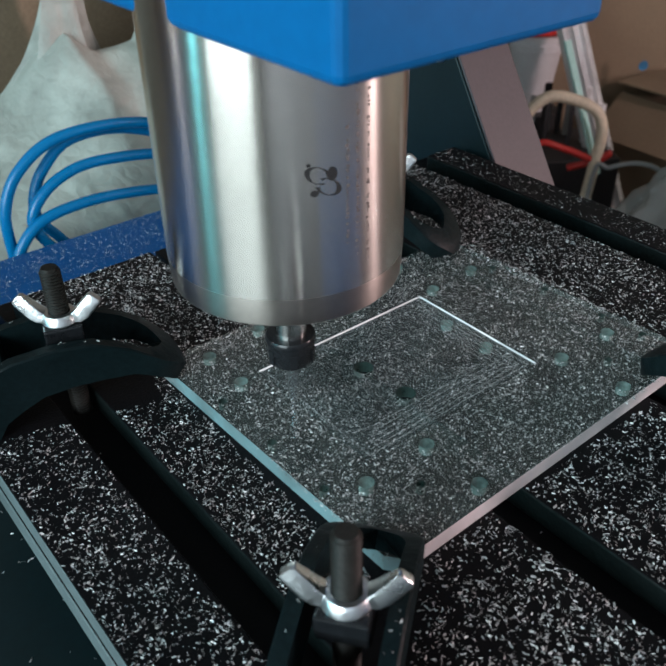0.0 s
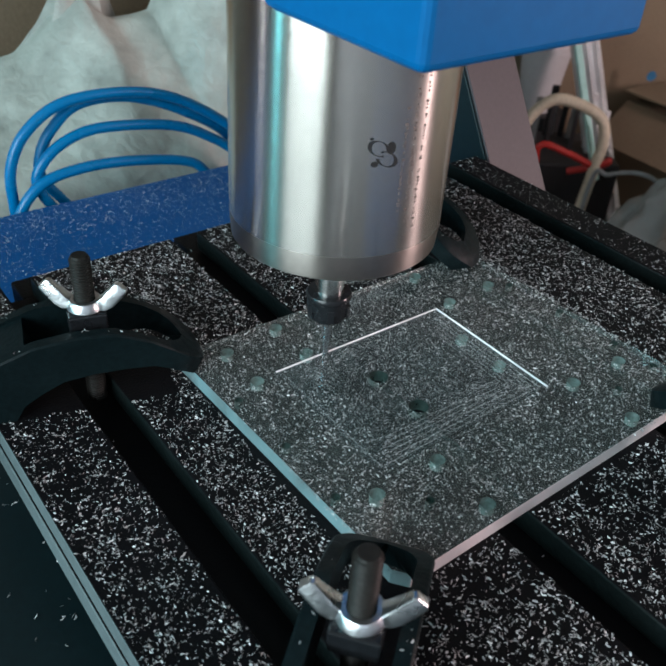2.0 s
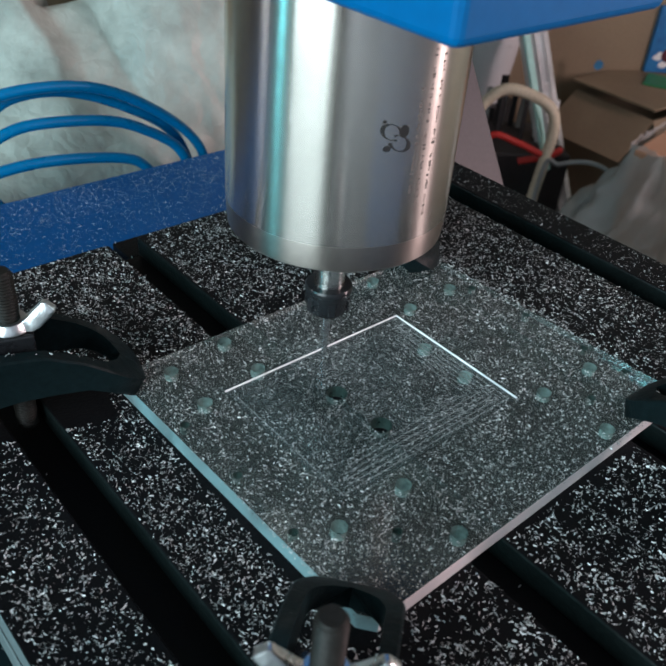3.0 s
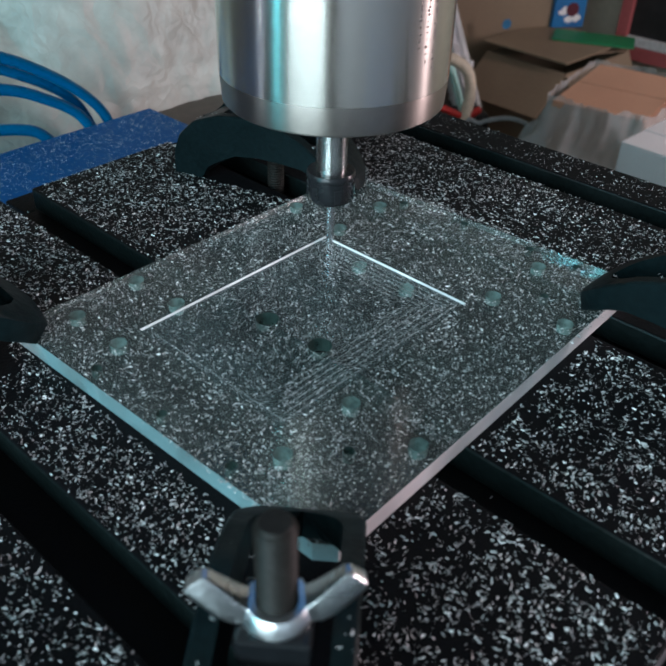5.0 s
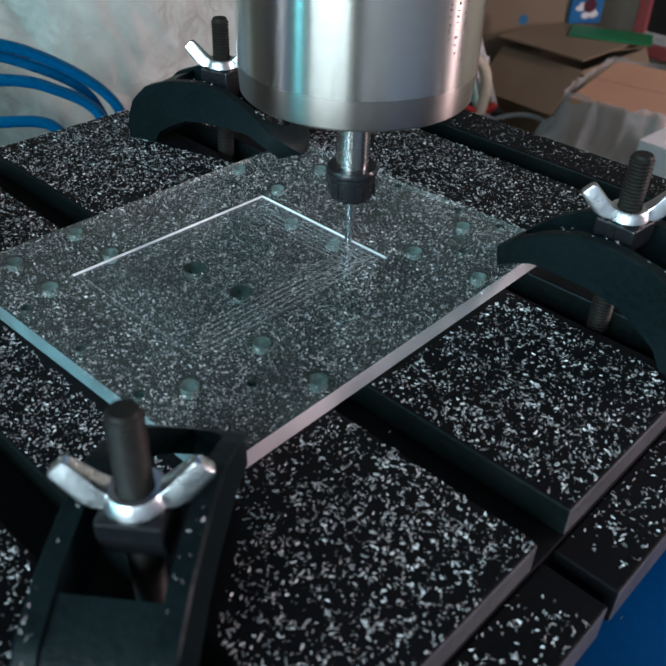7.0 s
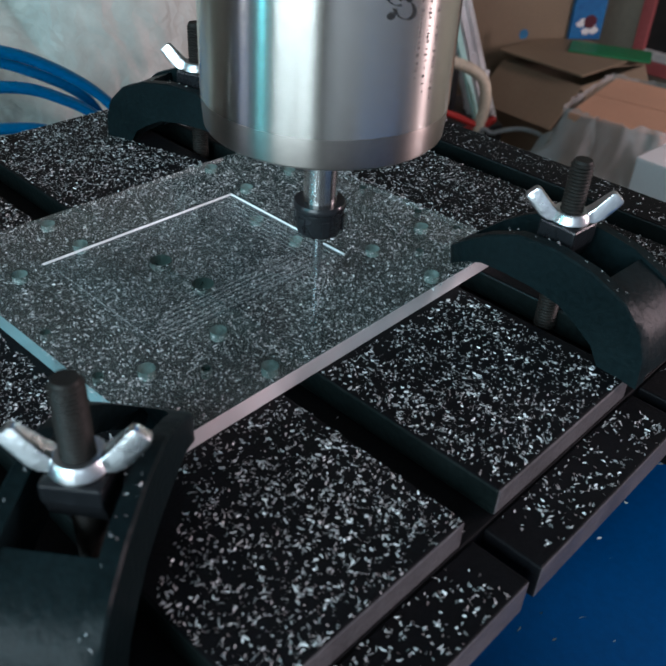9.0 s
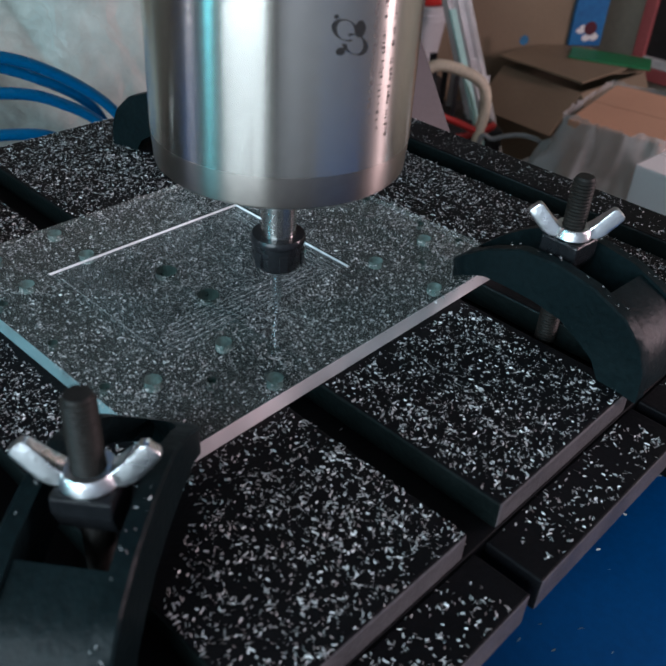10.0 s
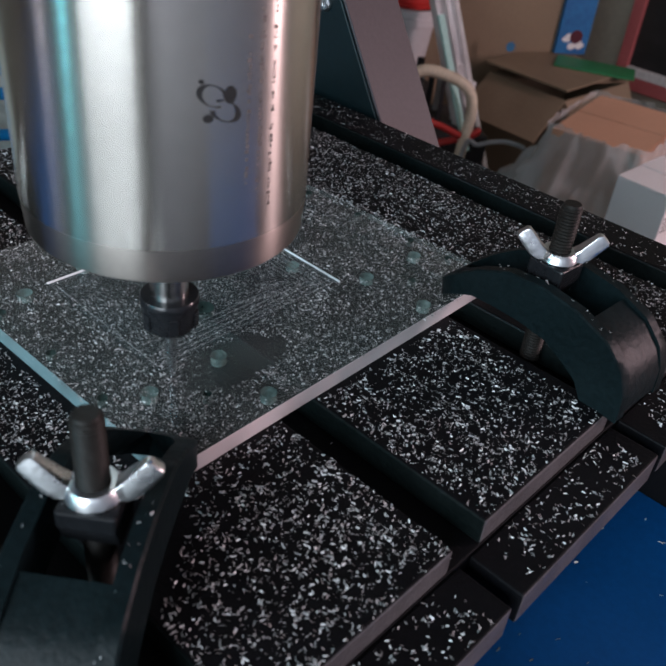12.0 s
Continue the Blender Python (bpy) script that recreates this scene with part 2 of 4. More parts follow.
def lathe(profile, steps=64, bm=None):
    """Turns (radius, z) rows about z; closed at the ends where the radius is 0."""
    own = bmesh.new()
    rings = []
    for r, z in profile:
        if r < 1e-6:
            rings.append([own.verts.new((0, 0, z))])
        else:
            rings.append([own.verts.new((r * math.cos(2 * math.pi * k / steps), r * math.sin(2 * math.pi * k / steps), z)) for k in range(steps)])
    for a, b in zip(rings, rings[1:]):
        for k in range(steps):
            j = (k + 1) % steps
            q = [a[k % len(a)], a[j % len(a)], b[j % len(b)], b[k % len(b)]]
            q = list(dict.fromkeys(q))
            if len(q) > 2:
                own.faces.new(q)
    return joined(bm, own)


def prism(outline, y0, y1, bevel=0.0, bm=None):
    """Extrudes an (x, z) outline along y."""
    own = bmesh.new()
    a = [own.verts.new((x, y0, z)) for x, z in outline]
    b = [own.verts.new((x, y1, z)) for x, z in outline]
    own.faces.new(a)
    own.faces.new(b[::-1])
    for k in range(len(a)):
        j = (k + 1) % len(a)
        own.faces.new((a[k], b[k], b[j], a[j]))
    if bevel:
        bmesh.ops.recalc_face_normals(own, faces=own.faces)
        sharp = [e for e in own.edges if e.calc_face_angle(0) > radians(40)]
        bmesh.ops.bevel(own, geom=sharp, offset=bevel, segments=2, affect="EDGES", profile=0.5)
    return joined(bm, own)


def tube(points, radius, steps=12, per=10, bm=None):
    """A round tube along a smooth line through the points."""
    own = bmesh.new()
    p = [Vector(q) for q in points]
    p = [p[0] * 2 - p[1], *p, p[-1] * 2 - p[-2]]
    line = []
    for k in range(1, len(p) - 2):
        for s in range(per):
            u = s / per
            line.append(0.5 * (2 * p[k] + (p[k + 1] - p[k - 1]) * u + (2 * p[k - 1] - 5 * p[k] + 4 * p[k + 1] - p[k + 2]) * u**2
                               + (3 * p[k] - p[k - 1] - 3 * p[k + 1] + p[k + 2]) * u**3))
    line.append(p[-2])
    rings, side = [], None
    for k, c in enumerate(line):
        ahead = (line[min(k + 1, len(line) - 1)] - line[max(k - 1, 0)]).normalized()
        side = (side or ahead.orthogonal())
        side = (side - ahead * side.dot(ahead)).normalized()
        up = ahead.cross(side)
        rings.append([own.verts.new(c + radius * (math.cos(2 * math.pi * j / steps) * side + math.sin(2 * math.pi * j / steps) * up)) for j in range(steps)])
    for a, b in zip(rings, rings[1:]):
        for j in range(steps):
            own.faces.new((a[j], a[(j + 1) % steps], b[(j + 1) % steps], b[j]))
    own.faces.new(rings[0][::-1])
    own.faces.new(rings[-1])
    return joined(bm, own)


def thing(name, x, y, z, turn=0.0, label="", category="", group="", kind=""):
    """An Empty at a thing's base, in plan millimetres."""
    ob = new(name)
    ob.empty_display_size = 0.02
    ob.matrix_basis = Matrix.Translation(at(x, y, z)) @ pose(0, 0, 0, 0, 0, turn)
    return tagged(ob, label, category, group, kind)


# ---- the room ----
def room():
    def slab(name, x0, x1, y0, y1, z0, z1, material, label, category):
        ob = part(name, box(x0, x1, y0, y1, z0, z1), material)
        tagged(ob, label, category, kind="structure")
        return ob

    slab("floor", -1720, 2920, -1520, 2320, -80, 0, FLOOR, "dim brown concrete workshop floor", "floor")
    slab("ceiling", -1720, 2920, -1520, 2320, 2500, 2580, CEIL, "plain painted workshop ceiling", "ceiling")
    slab("wall_north", -1720, 2920, 2200, 2320, 0, 2500, WALL, "plain plastered wall behind the machine", "wall")
    slab("wall_east", 2800, 2920, -1400, 2200, 0, 2500, CREAMWALL, "cream painted wall behind stacked boxes", "wall")
    west = bmesh.new()
    for y0, y1, z0, z1 in ((-1400, -1010, 0, 2500), (1300, 2200, 0, 2500), (-1010, 1300, 0, 950), (-1010, 1300, 2150, 2500), (230, 460, 950, 2150), (740, 1200, 950, 2150)):
        box(-1720, -1600, y0, y1, z0, z1, bm=west)
    tagged(part("wall_west", west, WALL), "plain wall with three window openings", "wall", kind="structure")
    # unseen behind the camera, pale lilac to bounce fill onto front faces
    south = bmesh.new()
    for x0, x1, z0, z1 in ((-1720, 1820, 0, 2500), (2220, 2920, 0, 2500), (1820, 2220, 0, 880), (1820, 2220, 2120, 2500)):
        box(x0, x1, -1520, -1400, z0, z1, bm=south)
    tagged(part("wall_south", south, FILLWALL), "unseen pale fill wall with a narrow window opening", "wall", kind="structure")


room()


def workbench():
    b = thing("workbench", 90, 330, -900, label="dark wooden workbench under the milling machine", category="workbench")
    part("benchtop", box(-470, 470, -520, 760, 760, 800, 3), BENCH, b)
    for sx in (-1, 1):
        for y in (-480, 700):
            part("leg", box(sx * 430 - 30, sx * 430 + 30, y - 30, y + 30, 0, 760, 3), BENCH, b)


workbench()

# ---- the milling machine ----
SLOTS = (82.0, 173.0, 266.5, 361.0)
SLOT_W = 15.6
PLATE = -1.5
LEFT, RIGHT, FRONT, REAR = 42.0, 394.0, 45.3, 357.0


def machine_table():
    t = thing("machine_table", 215, 205, -28, label="black slotted machine table strewn with white chips", category="machine table")
    ox, oy, oz = -215, -205, 28

    def block(x0, x1, y0, y1, z0, z1, bevel, name, material, label=""):
        return part(name, box(x0 + ox, x1 + ox, y0 + oy, y1 + oy, z0 + oz, z1 + oz, bevel), material, t, label)

    edges = [LEFT, *[v for s in SLOTS for v in (s - SLOT_W / 2, s + SLOT_W / 2)], RIGHT]
    for x0, x1 in zip(edges[::2], edges[1::2]):
        if x0 == LEFT:
            # the outer side of this rail carries a groove
            outline = [(x0, -28), (x1, -28), (x1, PLATE), (x0, PLATE), (x0, -12), (x0 + 5, -13.0), (x0 + 5, -16), (x0, -17)]
            bm = prism([(x + ox, z + oz) for x, z in outline], FRONT + oy, REAR + oy, 0.5)
            part("rail", bm, [BLACK, GREYSIDE], t, "outer rail with a grooved grey side")
            rail = t.children[-1].data
            for f in rail.polygons:
                if f.normal.x < -0.5 and f.center.x * 1000 < x0 + ox + 1:
                    f.material_index = 1
        else:
            rail = block(x0, x1, FRONT, REAR, -12, PLATE, 0.9, "rail", [BLACK, LITFRONT, LITSLOT])
            # front faces and west-facing slot sides take the painted-light colours
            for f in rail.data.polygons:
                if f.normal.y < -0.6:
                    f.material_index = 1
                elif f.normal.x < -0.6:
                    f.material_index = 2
    low = [LEFT, *[v for s in SLOTS for v in (s - 2.6, s + 2.6)], RIGHT]
    for x0, x1 in zip(low[::2], low[1::2]):
        block(x0 + 0.5, x1, FRONT - 19.5, FRONT - 0.3, -26, -13, 0.7, "ledge", [BLACK, LITFRONT])
        block(x0 + 0.5, x1, REAR + 0.3, REAR + 19, -26, -13, 0.7, "ledge", [BLACK, LITFRONT])
    # ledge fronts carry the same painted light as the rail fronts
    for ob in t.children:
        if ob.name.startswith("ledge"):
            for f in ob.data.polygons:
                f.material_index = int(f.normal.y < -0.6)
    block(LEFT + 8, RIGHT - 3, FRONT, REAR, -27.5, -12.6, 0.4, "slot_floor", SLOT)
    return t


table = machine_table()


def milling_machine():
    b = thing("milling_machine", 215, 250, -100, label="blue and teal milling machine base with a gantry upright", category="milling machine")
    ox, oy, oz = -215, -250, 100
    part("rear_bar", box(-330 + ox, 386 + ox, 390 + oy, 558 + oy, -100 + oz, -70 + oz, 1.5), BLUE, b)
    part("front_apron", box(120 + ox, 405 + ox, -170 + oy, 300 + oy, -100 + oz, -70 + oz, 1.5), BLUE, b)
    part("side_panel", box(-330 + ox, 119 + ox, -170 + oy, 389 + oy, -100 + oz, -72 + oz, 1.0), TEAL, b, "dark teal side panel")
    for x in (110, 320):
        part("guide_rail", box(x - 14 + ox, x + 14 + ox, -20 + oy, 330 + oy, -69.5 + oz, -29 + oz, 1.0), SLOT, b)
    part("foot", box(406 + ox, 480 + ox, 302 + oy, 518 + oy, -100 + oz, -70 + oz, 1.0), TEAL, b)
    foot, slope = 358.0, 0.63
    y = lambda z: foot + slope * z  # noqa: E731
    side = [(y(-69.5), -69.5), (y(190), 190), (y(190), 330), (y(190) + 40, 330), (y(190) + 40, 200), (470, -69.5)]

    def upright(x0, x1, outline):
        own = bmesh.new()
        a = [own.verts.new((x0 + ox, p + oy, z + oz)) for p, z in outline]
        b = [own.verts.new((x1 + ox, p + oy, z + oz)) for p, z in outline]
        own.faces.new(a), own.faces.new(b[::-1])
        for k in range(len(a)):
            j = (k + 1) % len(a)
            own.faces.new((a[k], a[j], b[j], b[k]))
        bmesh.ops.recalc_face_normals(own, faces=own.faces)
        bmesh.ops.bevel(own, geom=own.edges[:], offset=0.8, segments=2, affect="EDGES", profile=0.5)
        return own

    g = part("gantry_upright", upright(404, 452, [(p + (2.5 if k < 3 else 0), z) for k, (p, z) in enumerate(side)]), TEAL, b, "dark teal gantry side plate")
    front = [side[0], side[1], side[2], (side[2][0] + 2.3, 330), (side[1][0] + 2.3, 190), (side[0][0] + 2.3, -69.5)]
    part("front_edge", upright(405, 453, front), LIT_GREY, g, "sloping front edge, grey with painted light")
    screw = lathe([(0, 0), (4.2, 0), (4.2, 1.6), (3.2, 2.6), (1.9, 2.6), (1.9, 1.0), (0, 1.0)], 20)
    bmesh.ops.transform(screw, matrix=Matrix.Translation((403.6 + ox, 407 + oy, 51 + oz)) @ pose(0, 0, 0, 0, -90, 0), verts=screw.verts)
    part("screw", screw, ZINC, g, "bright socket screw", smooth=40)
    return b


milling_machine()


def hoses():
    y = 580
    rows = (
        [(148, y, -104), (148, y, -80), (150, y, -47), (165, y, -21), (196, y, -4), (245, y, -4), (287, y, -16), (331, y, -44), (358, y, -73), (366, y, -104)],
        [(200, y + 8, -104), (188, y + 8, -84), (174, y + 8, -62), (175, y + 8, -44), (186, y + 8, -26), (209, y + 8, -10), (250, y + 8, -11), (296, y + 8, -30), (338, y + 8, -60), (358, y + 8, -104)],
        [(194, y - 4, -104), (176, y - 4, -82), (166, y - 4, -58), (180, y - 4, -38), (207, y - 4, -27), (241, y - 4, -28), (279, y - 4, -35), (306, y - 4, -47), (336, y - 4, -69), (352, y - 4, -104)],
        [(144, y - 10, -104), (148, y - 10, -79), (168, y - 10, -58), (202, y - 10, -52), (243, y - 10, -55), (285, y - 10, -64), (303, y - 10, -76), (320, y - 10, -104)],
    )
    for row in rows:
        h = thing("hose", row[0][0], row[0][1], -100, label="glossy blue plastic hose bent in an arc behind the machine", category="hose", group="hoses behind the machine")
        part("tube", tube([(a - row[0][0], b - row[0][1], c + 100) for a, b, c in row], 4.1, 14, 12), HOSE, h, smooth=60)


hoses()


def spindle_motor():
    s = thing("spindle_motor", 145, 225.5, 65, label="brushed steel water-cooled spindle motor with a collet nut", category="spindle motor")
    body = lathe([(0, 9.8), (39.85, 9.8), (40, 9.95), (40, 110), (0, 110)], 128)
    part("housing", body, STEEL, s, smooth=35)
    part("bottom_ring", lathe([(0, 0), (7, 0), (38.6, 0), (39.3, 0.7), (39.93, 9.4), (39.88, 9.72), (0, 9.72)], 128), STEEL_RING, s, "darker turned bottom ring", smooth=25)
    part("shaft", lathe([(0, -29), (6.0, -29), (6.0, -0.2), (0, -0.2)], 48), CHROME, s, "bright ground shaft", smooth=35)
    nut = lathe([(0, -41), (6.4, -41), (7.6, -40.4), (8.7, -37.5), (8.8, -31.2), (9.4, -30.6), (9.4, -29.2), (8.9, -28.4), (6.1, -28.2), (0, -28.2)], 48)
    nut_ob = part("collet_nut", nut, NUTBLACK, s, "glossy black collet nut", smooth=35)
    for k in range(6):
        notch = box(8.5, 9.2, -1.6, 1.6, -39.0, -33.0, 0.3)
        bmesh.ops.rotate(notch, cent=(0, 0, 0), matrix=Matrix.Rotation(k * math.pi / 3, 3, "Z"), verts=notch.verts)
        part("flat", notch, NUTBLACK, nut_ob)
    part("cutter", lathe([(0, -61.5), (1.5, -61.5), (1.6, -54), (1.9, -52), (1.9, -40.8), (0, -40.8)], 20), CARBIDE, s, "slim straight milling cutter", smooth=35)

    def patch(a0, a1, z0, z1, bm, rows=1):
        """A thin mark that follows the housing's round."""
        n, r0, r1 = max(2, int(abs(a1 - a0) / 2)), 40.02, 40.10
        own = bmesh.new()
        ring = []
        for k in range(n + 1):
            a = radians(a0 + (a1 - a0) * k / n)
            ring.append([own.verts.new((r * math.cos(a), r * math.sin(a), z)) for r, z in ((r0, z0), (r1, z0), (r1, z1), (r0, z1))])
        for p, q in zip(ring, ring[1:]):
            for j in range(4):
                own.faces.new((p[j], p[(j + 1) % 4], q[(j + 1) % 4], q[j]))
        own.faces.new(ring[0]), own.faces.new(ring[-1][::-1])
        return joined(bm, own)

    # engraved emblem: two open loops crossing each other and a solid spot
    emblem, c, zc = bmesh.new(), -108.2, 47.0

    def on_round(u, v):
        a = radians(c + u / 40.05 * 57.3)
        return emblem.verts.new((40.05 * math.cos(a), 40.05 * math.sin(a), zc + v))

    for cu, cv, ru, rv, lean, a0, a1 in ((-1.5, 1.9, 3.4, 2.3, -0.5, 20, 325), (1.5, -1.8, 3.5, 2.3, -0.5, -150, 150)):
        ring = []
        for k in range(29):
            a = radians(a0 + (a1 - a0) * k / 28)
            wide = 0.14 + 0.09 * math.sin(2 * a + 1)
            ring.append([on_round(cu + f * (ru * math.cos(a) * math.cos(lean) - rv * math.sin(a) * math.sin(lean)),
                                  cv + f * (ru * math.cos(a) * math.sin(lean) + rv * math.sin(a) * math.cos(lean))) for f in (1 - wide, 1 + wide)])
        for p, q in zip(ring, ring[1:]):
            emblem.faces.new((p[0], p[1], q[1], q[0]))
    for cu, cv, ru, rv in ((2.7, 1.9, 1.6, 2.1), (-2.6, -3.2, 1.3, 1.0), (-4.2, 5.3, 0.7, 0.5)):
        emblem.faces.new([on_round(cu + ru * math.cos(2 * math.pi * k / 16), cv + rv * math.sin(2 * math.pi * k / 16)) for k in range(16)])
    part("emblem", emblem, INK, s, "dark engraved emblem")
    rng = random.Random(4)
    for row, (a, z0, z1) in enumerate(((-97.5, 26, 62), (-92.5, 18, 84), (-87.0, 16, 88))):
        line, z = bmesh.new(), z0
        while z < z1:
            size = rng.uniform(0.25, 0.9)
            if rng.random() < 0.72:
                patch(a - rng.uniform(0.15, 1.0), a + rng.uniform(0.15, 1.0), z, z + size, line)
            z += size + rng.uniform(0.2, 0.7)
        tagged(part("engraved_line", line, FAINT, s, "row of small unreadable engraved marks"), kind="stuff")
    return s


spindle = spindle_motor()


def spindle_mount():
    s = thing("spindle_mount", 145, 225.5, 152.0, label="glossy blue painted block holding the spindle", category="spindle mount")
    part("block", box(-39, 48, -78, 62, 0, 130, 2.6, segments=3), BLUE_BLOCK, s)
    ring = lathe([(5.6, 0), (8.2, 0), (8.2, 0.25), (5.6, 0.25), (5.6, 0)], 40)
    bmesh.ops.transform(ring, matrix=Matrix.Translation((20, -78.05, 34)) @ pose(0, 0, 0, 90, 0, 0), verts=ring.verts)
    part("printed_ring", ring, YELLOW, s, "yellow printed ring", smooth=40)
    spot = lathe([(0, 0), (5.4, 0), (5.4, 0.2), (0, 0.2)], 32)
    bmesh.ops.transform(spot, matrix=Matrix.Translation((20, -78.05, 34)) @ pose(0, 0, 0, 90, 0, 0), verts=spot.verts)
    part("printed_spot", spot, DARKPRINT, s, "dark printed spot", smooth=40)
    return s


mount = spindle_mount()


# ---- the workpiece ----
AX0, AX1, AY0, AY1, AZ = 116.2, 292.0, 116.2, 257.0, 5.0
CORNERS = ((119.9, 121.4), (124.0, 116.3), (292.0, 119.3), (285.0, 257.0), (116.2, 256.5))
PX0, PX1, PY0, PY1, PZ = 144.5, 235.0, 156.5, 225.2, 3.95
BIG = ((179.7, 200.5), (181.4, 177.2), (229.6, 179.0), (229.3, 201.9), (244.5, 226.0), (245.5, 252.1), (162.1, 251.2), (163.1, 229.2), (135.1, 223.9), (166.2, 149.9),
       (136.7, 148.9), (166.1, 124.2), (246.4, 152.6), (276.0, 151.7), (249.1, 124.8), (271.8, 227.4), (134.6, 246.9))
SMALL = ((123.6, 186.2), (123.7, 155.8), (150.3, 136.5), (283.9, 191.9), (259.3, 139.1), (285.0, 161.2), (286.0, 140.9), (280.5, 221.3), (122.6, 217.7))


def acrylic_sheet():
    s = thing("acrylic_sheet", AX0, AY0, 0, label="clear drilled acrylic sheet with a milled pocket, dusty", category="acrylic sheet")
    ox, oy = -AX0, -AY0
    bm = bmesh.new()

    def loop(points, z):
        v = [bm.verts.new((x + ox, y + oy, z)) for x, y in points]
        e = [bm.edges.new((v[k], v[(k + 1) % len(v)])) for k in range(len(v))]
        return v, e

    def ring(x, y, r, z, n=20):
        return loop([(x + r * math.cos(2 * math.pi * k / n), y + r * math.sin(2 * math.pi * k / n)) for k in range(n)], z)

    def wall(a, b, index):
        for k in range(len(a)):
            j = (k + 1) % len(a)
            bm.faces.new((a[k], a[j], b[j], b[k])).material_index = index[k] if isinstance(index, tuple) else index

    def fill(edges, index):
        for f in bmesh.ops.triangle_fill(bm, edges=edges, use_beauty=True)["geom"]:
            if isinstance(f, bmesh.types.BMFace):
                f.material_index = index

    frame_pts = CORNERS
    pocket_pts = [(PX0, PY0), (PX1, PY0), (PX1, PY1), (PX0, PY1)]
    top, top_e = loop(frame_pts, AZ)
    low, low_e = loop(frame_pts, PLATE + 0.12)
    rim, rim_e = loop(pocket_pts, AZ)
    bed, bed_e = loop(pocket_pts, PZ)
    top_edges, bed_edges, low_edges = top_e + rim_e, list(bed_e), list(low_e)
    for r, holes in ((4.1, BIG[:2]), (2.9, BIG[2:]), (1.7, SMALL)):
        for x, y in holes:
            inside = PX0 < x < PX1 and PY0 < y < PY1
            a, ae = ring(x, y, r, PZ if inside else AZ)
            b, be = ring(x, y, r, PLATE + 0.12)
            # widest and smallest holes get the darker painted shade
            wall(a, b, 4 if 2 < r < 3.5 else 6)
            (bed_edges if inside else top_edges).extend(ae)
            low_edges.extend(be)
    # left edge and cut corner painted teal-lit, front edge pink-lit
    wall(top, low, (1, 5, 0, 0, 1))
    # only the right and rear pocket walls carry the painted highlight
    wall(rim, bed, (2, 3, 3, 2))
    fill(top_edges, 0), fill(bed_edges, 2), fill(low_edges, 0)
    sheet = part("sheet", bm, [ACRYLIC, ACRYLIC_TEALLIT, ACRYLIC_CUT, ACRYLIC_LITWALL, ACRYLIC_HOLE, ACRYLIC_PINKLIT, SHADEBORE], s)
    sheet.visible_shadow = False
    # concentric ridges left by the cutter's passes
    for k in range(6):
        d = 2.4 + 2.3 * k
        x0, x1, y0, y1 = PX0 + d + ox, PX1 - d + ox, PY0 + d + oy, PY1 - d + oy
        ridge = bmesh.new()
        for c in ((x0, x1, y0, y0 + 0.5), (x1 - 0.5, x1, y0, y1), (x0, x0 + 0.5, y0, y1), (x0, x1, y1 - 0.5, y1))[: 3 if k < 1 else 2]:
            box(c[0], c[1], c[2], c[3], PZ + 0.02, PZ + 0.14 - 0.015 * k, bm=ridge)
        part("tool_mark", ridge, ACRYLIC_RIDGE, s, "fine milled ridge").visible_shadow = False
    return s


sheet = acrylic_sheet()


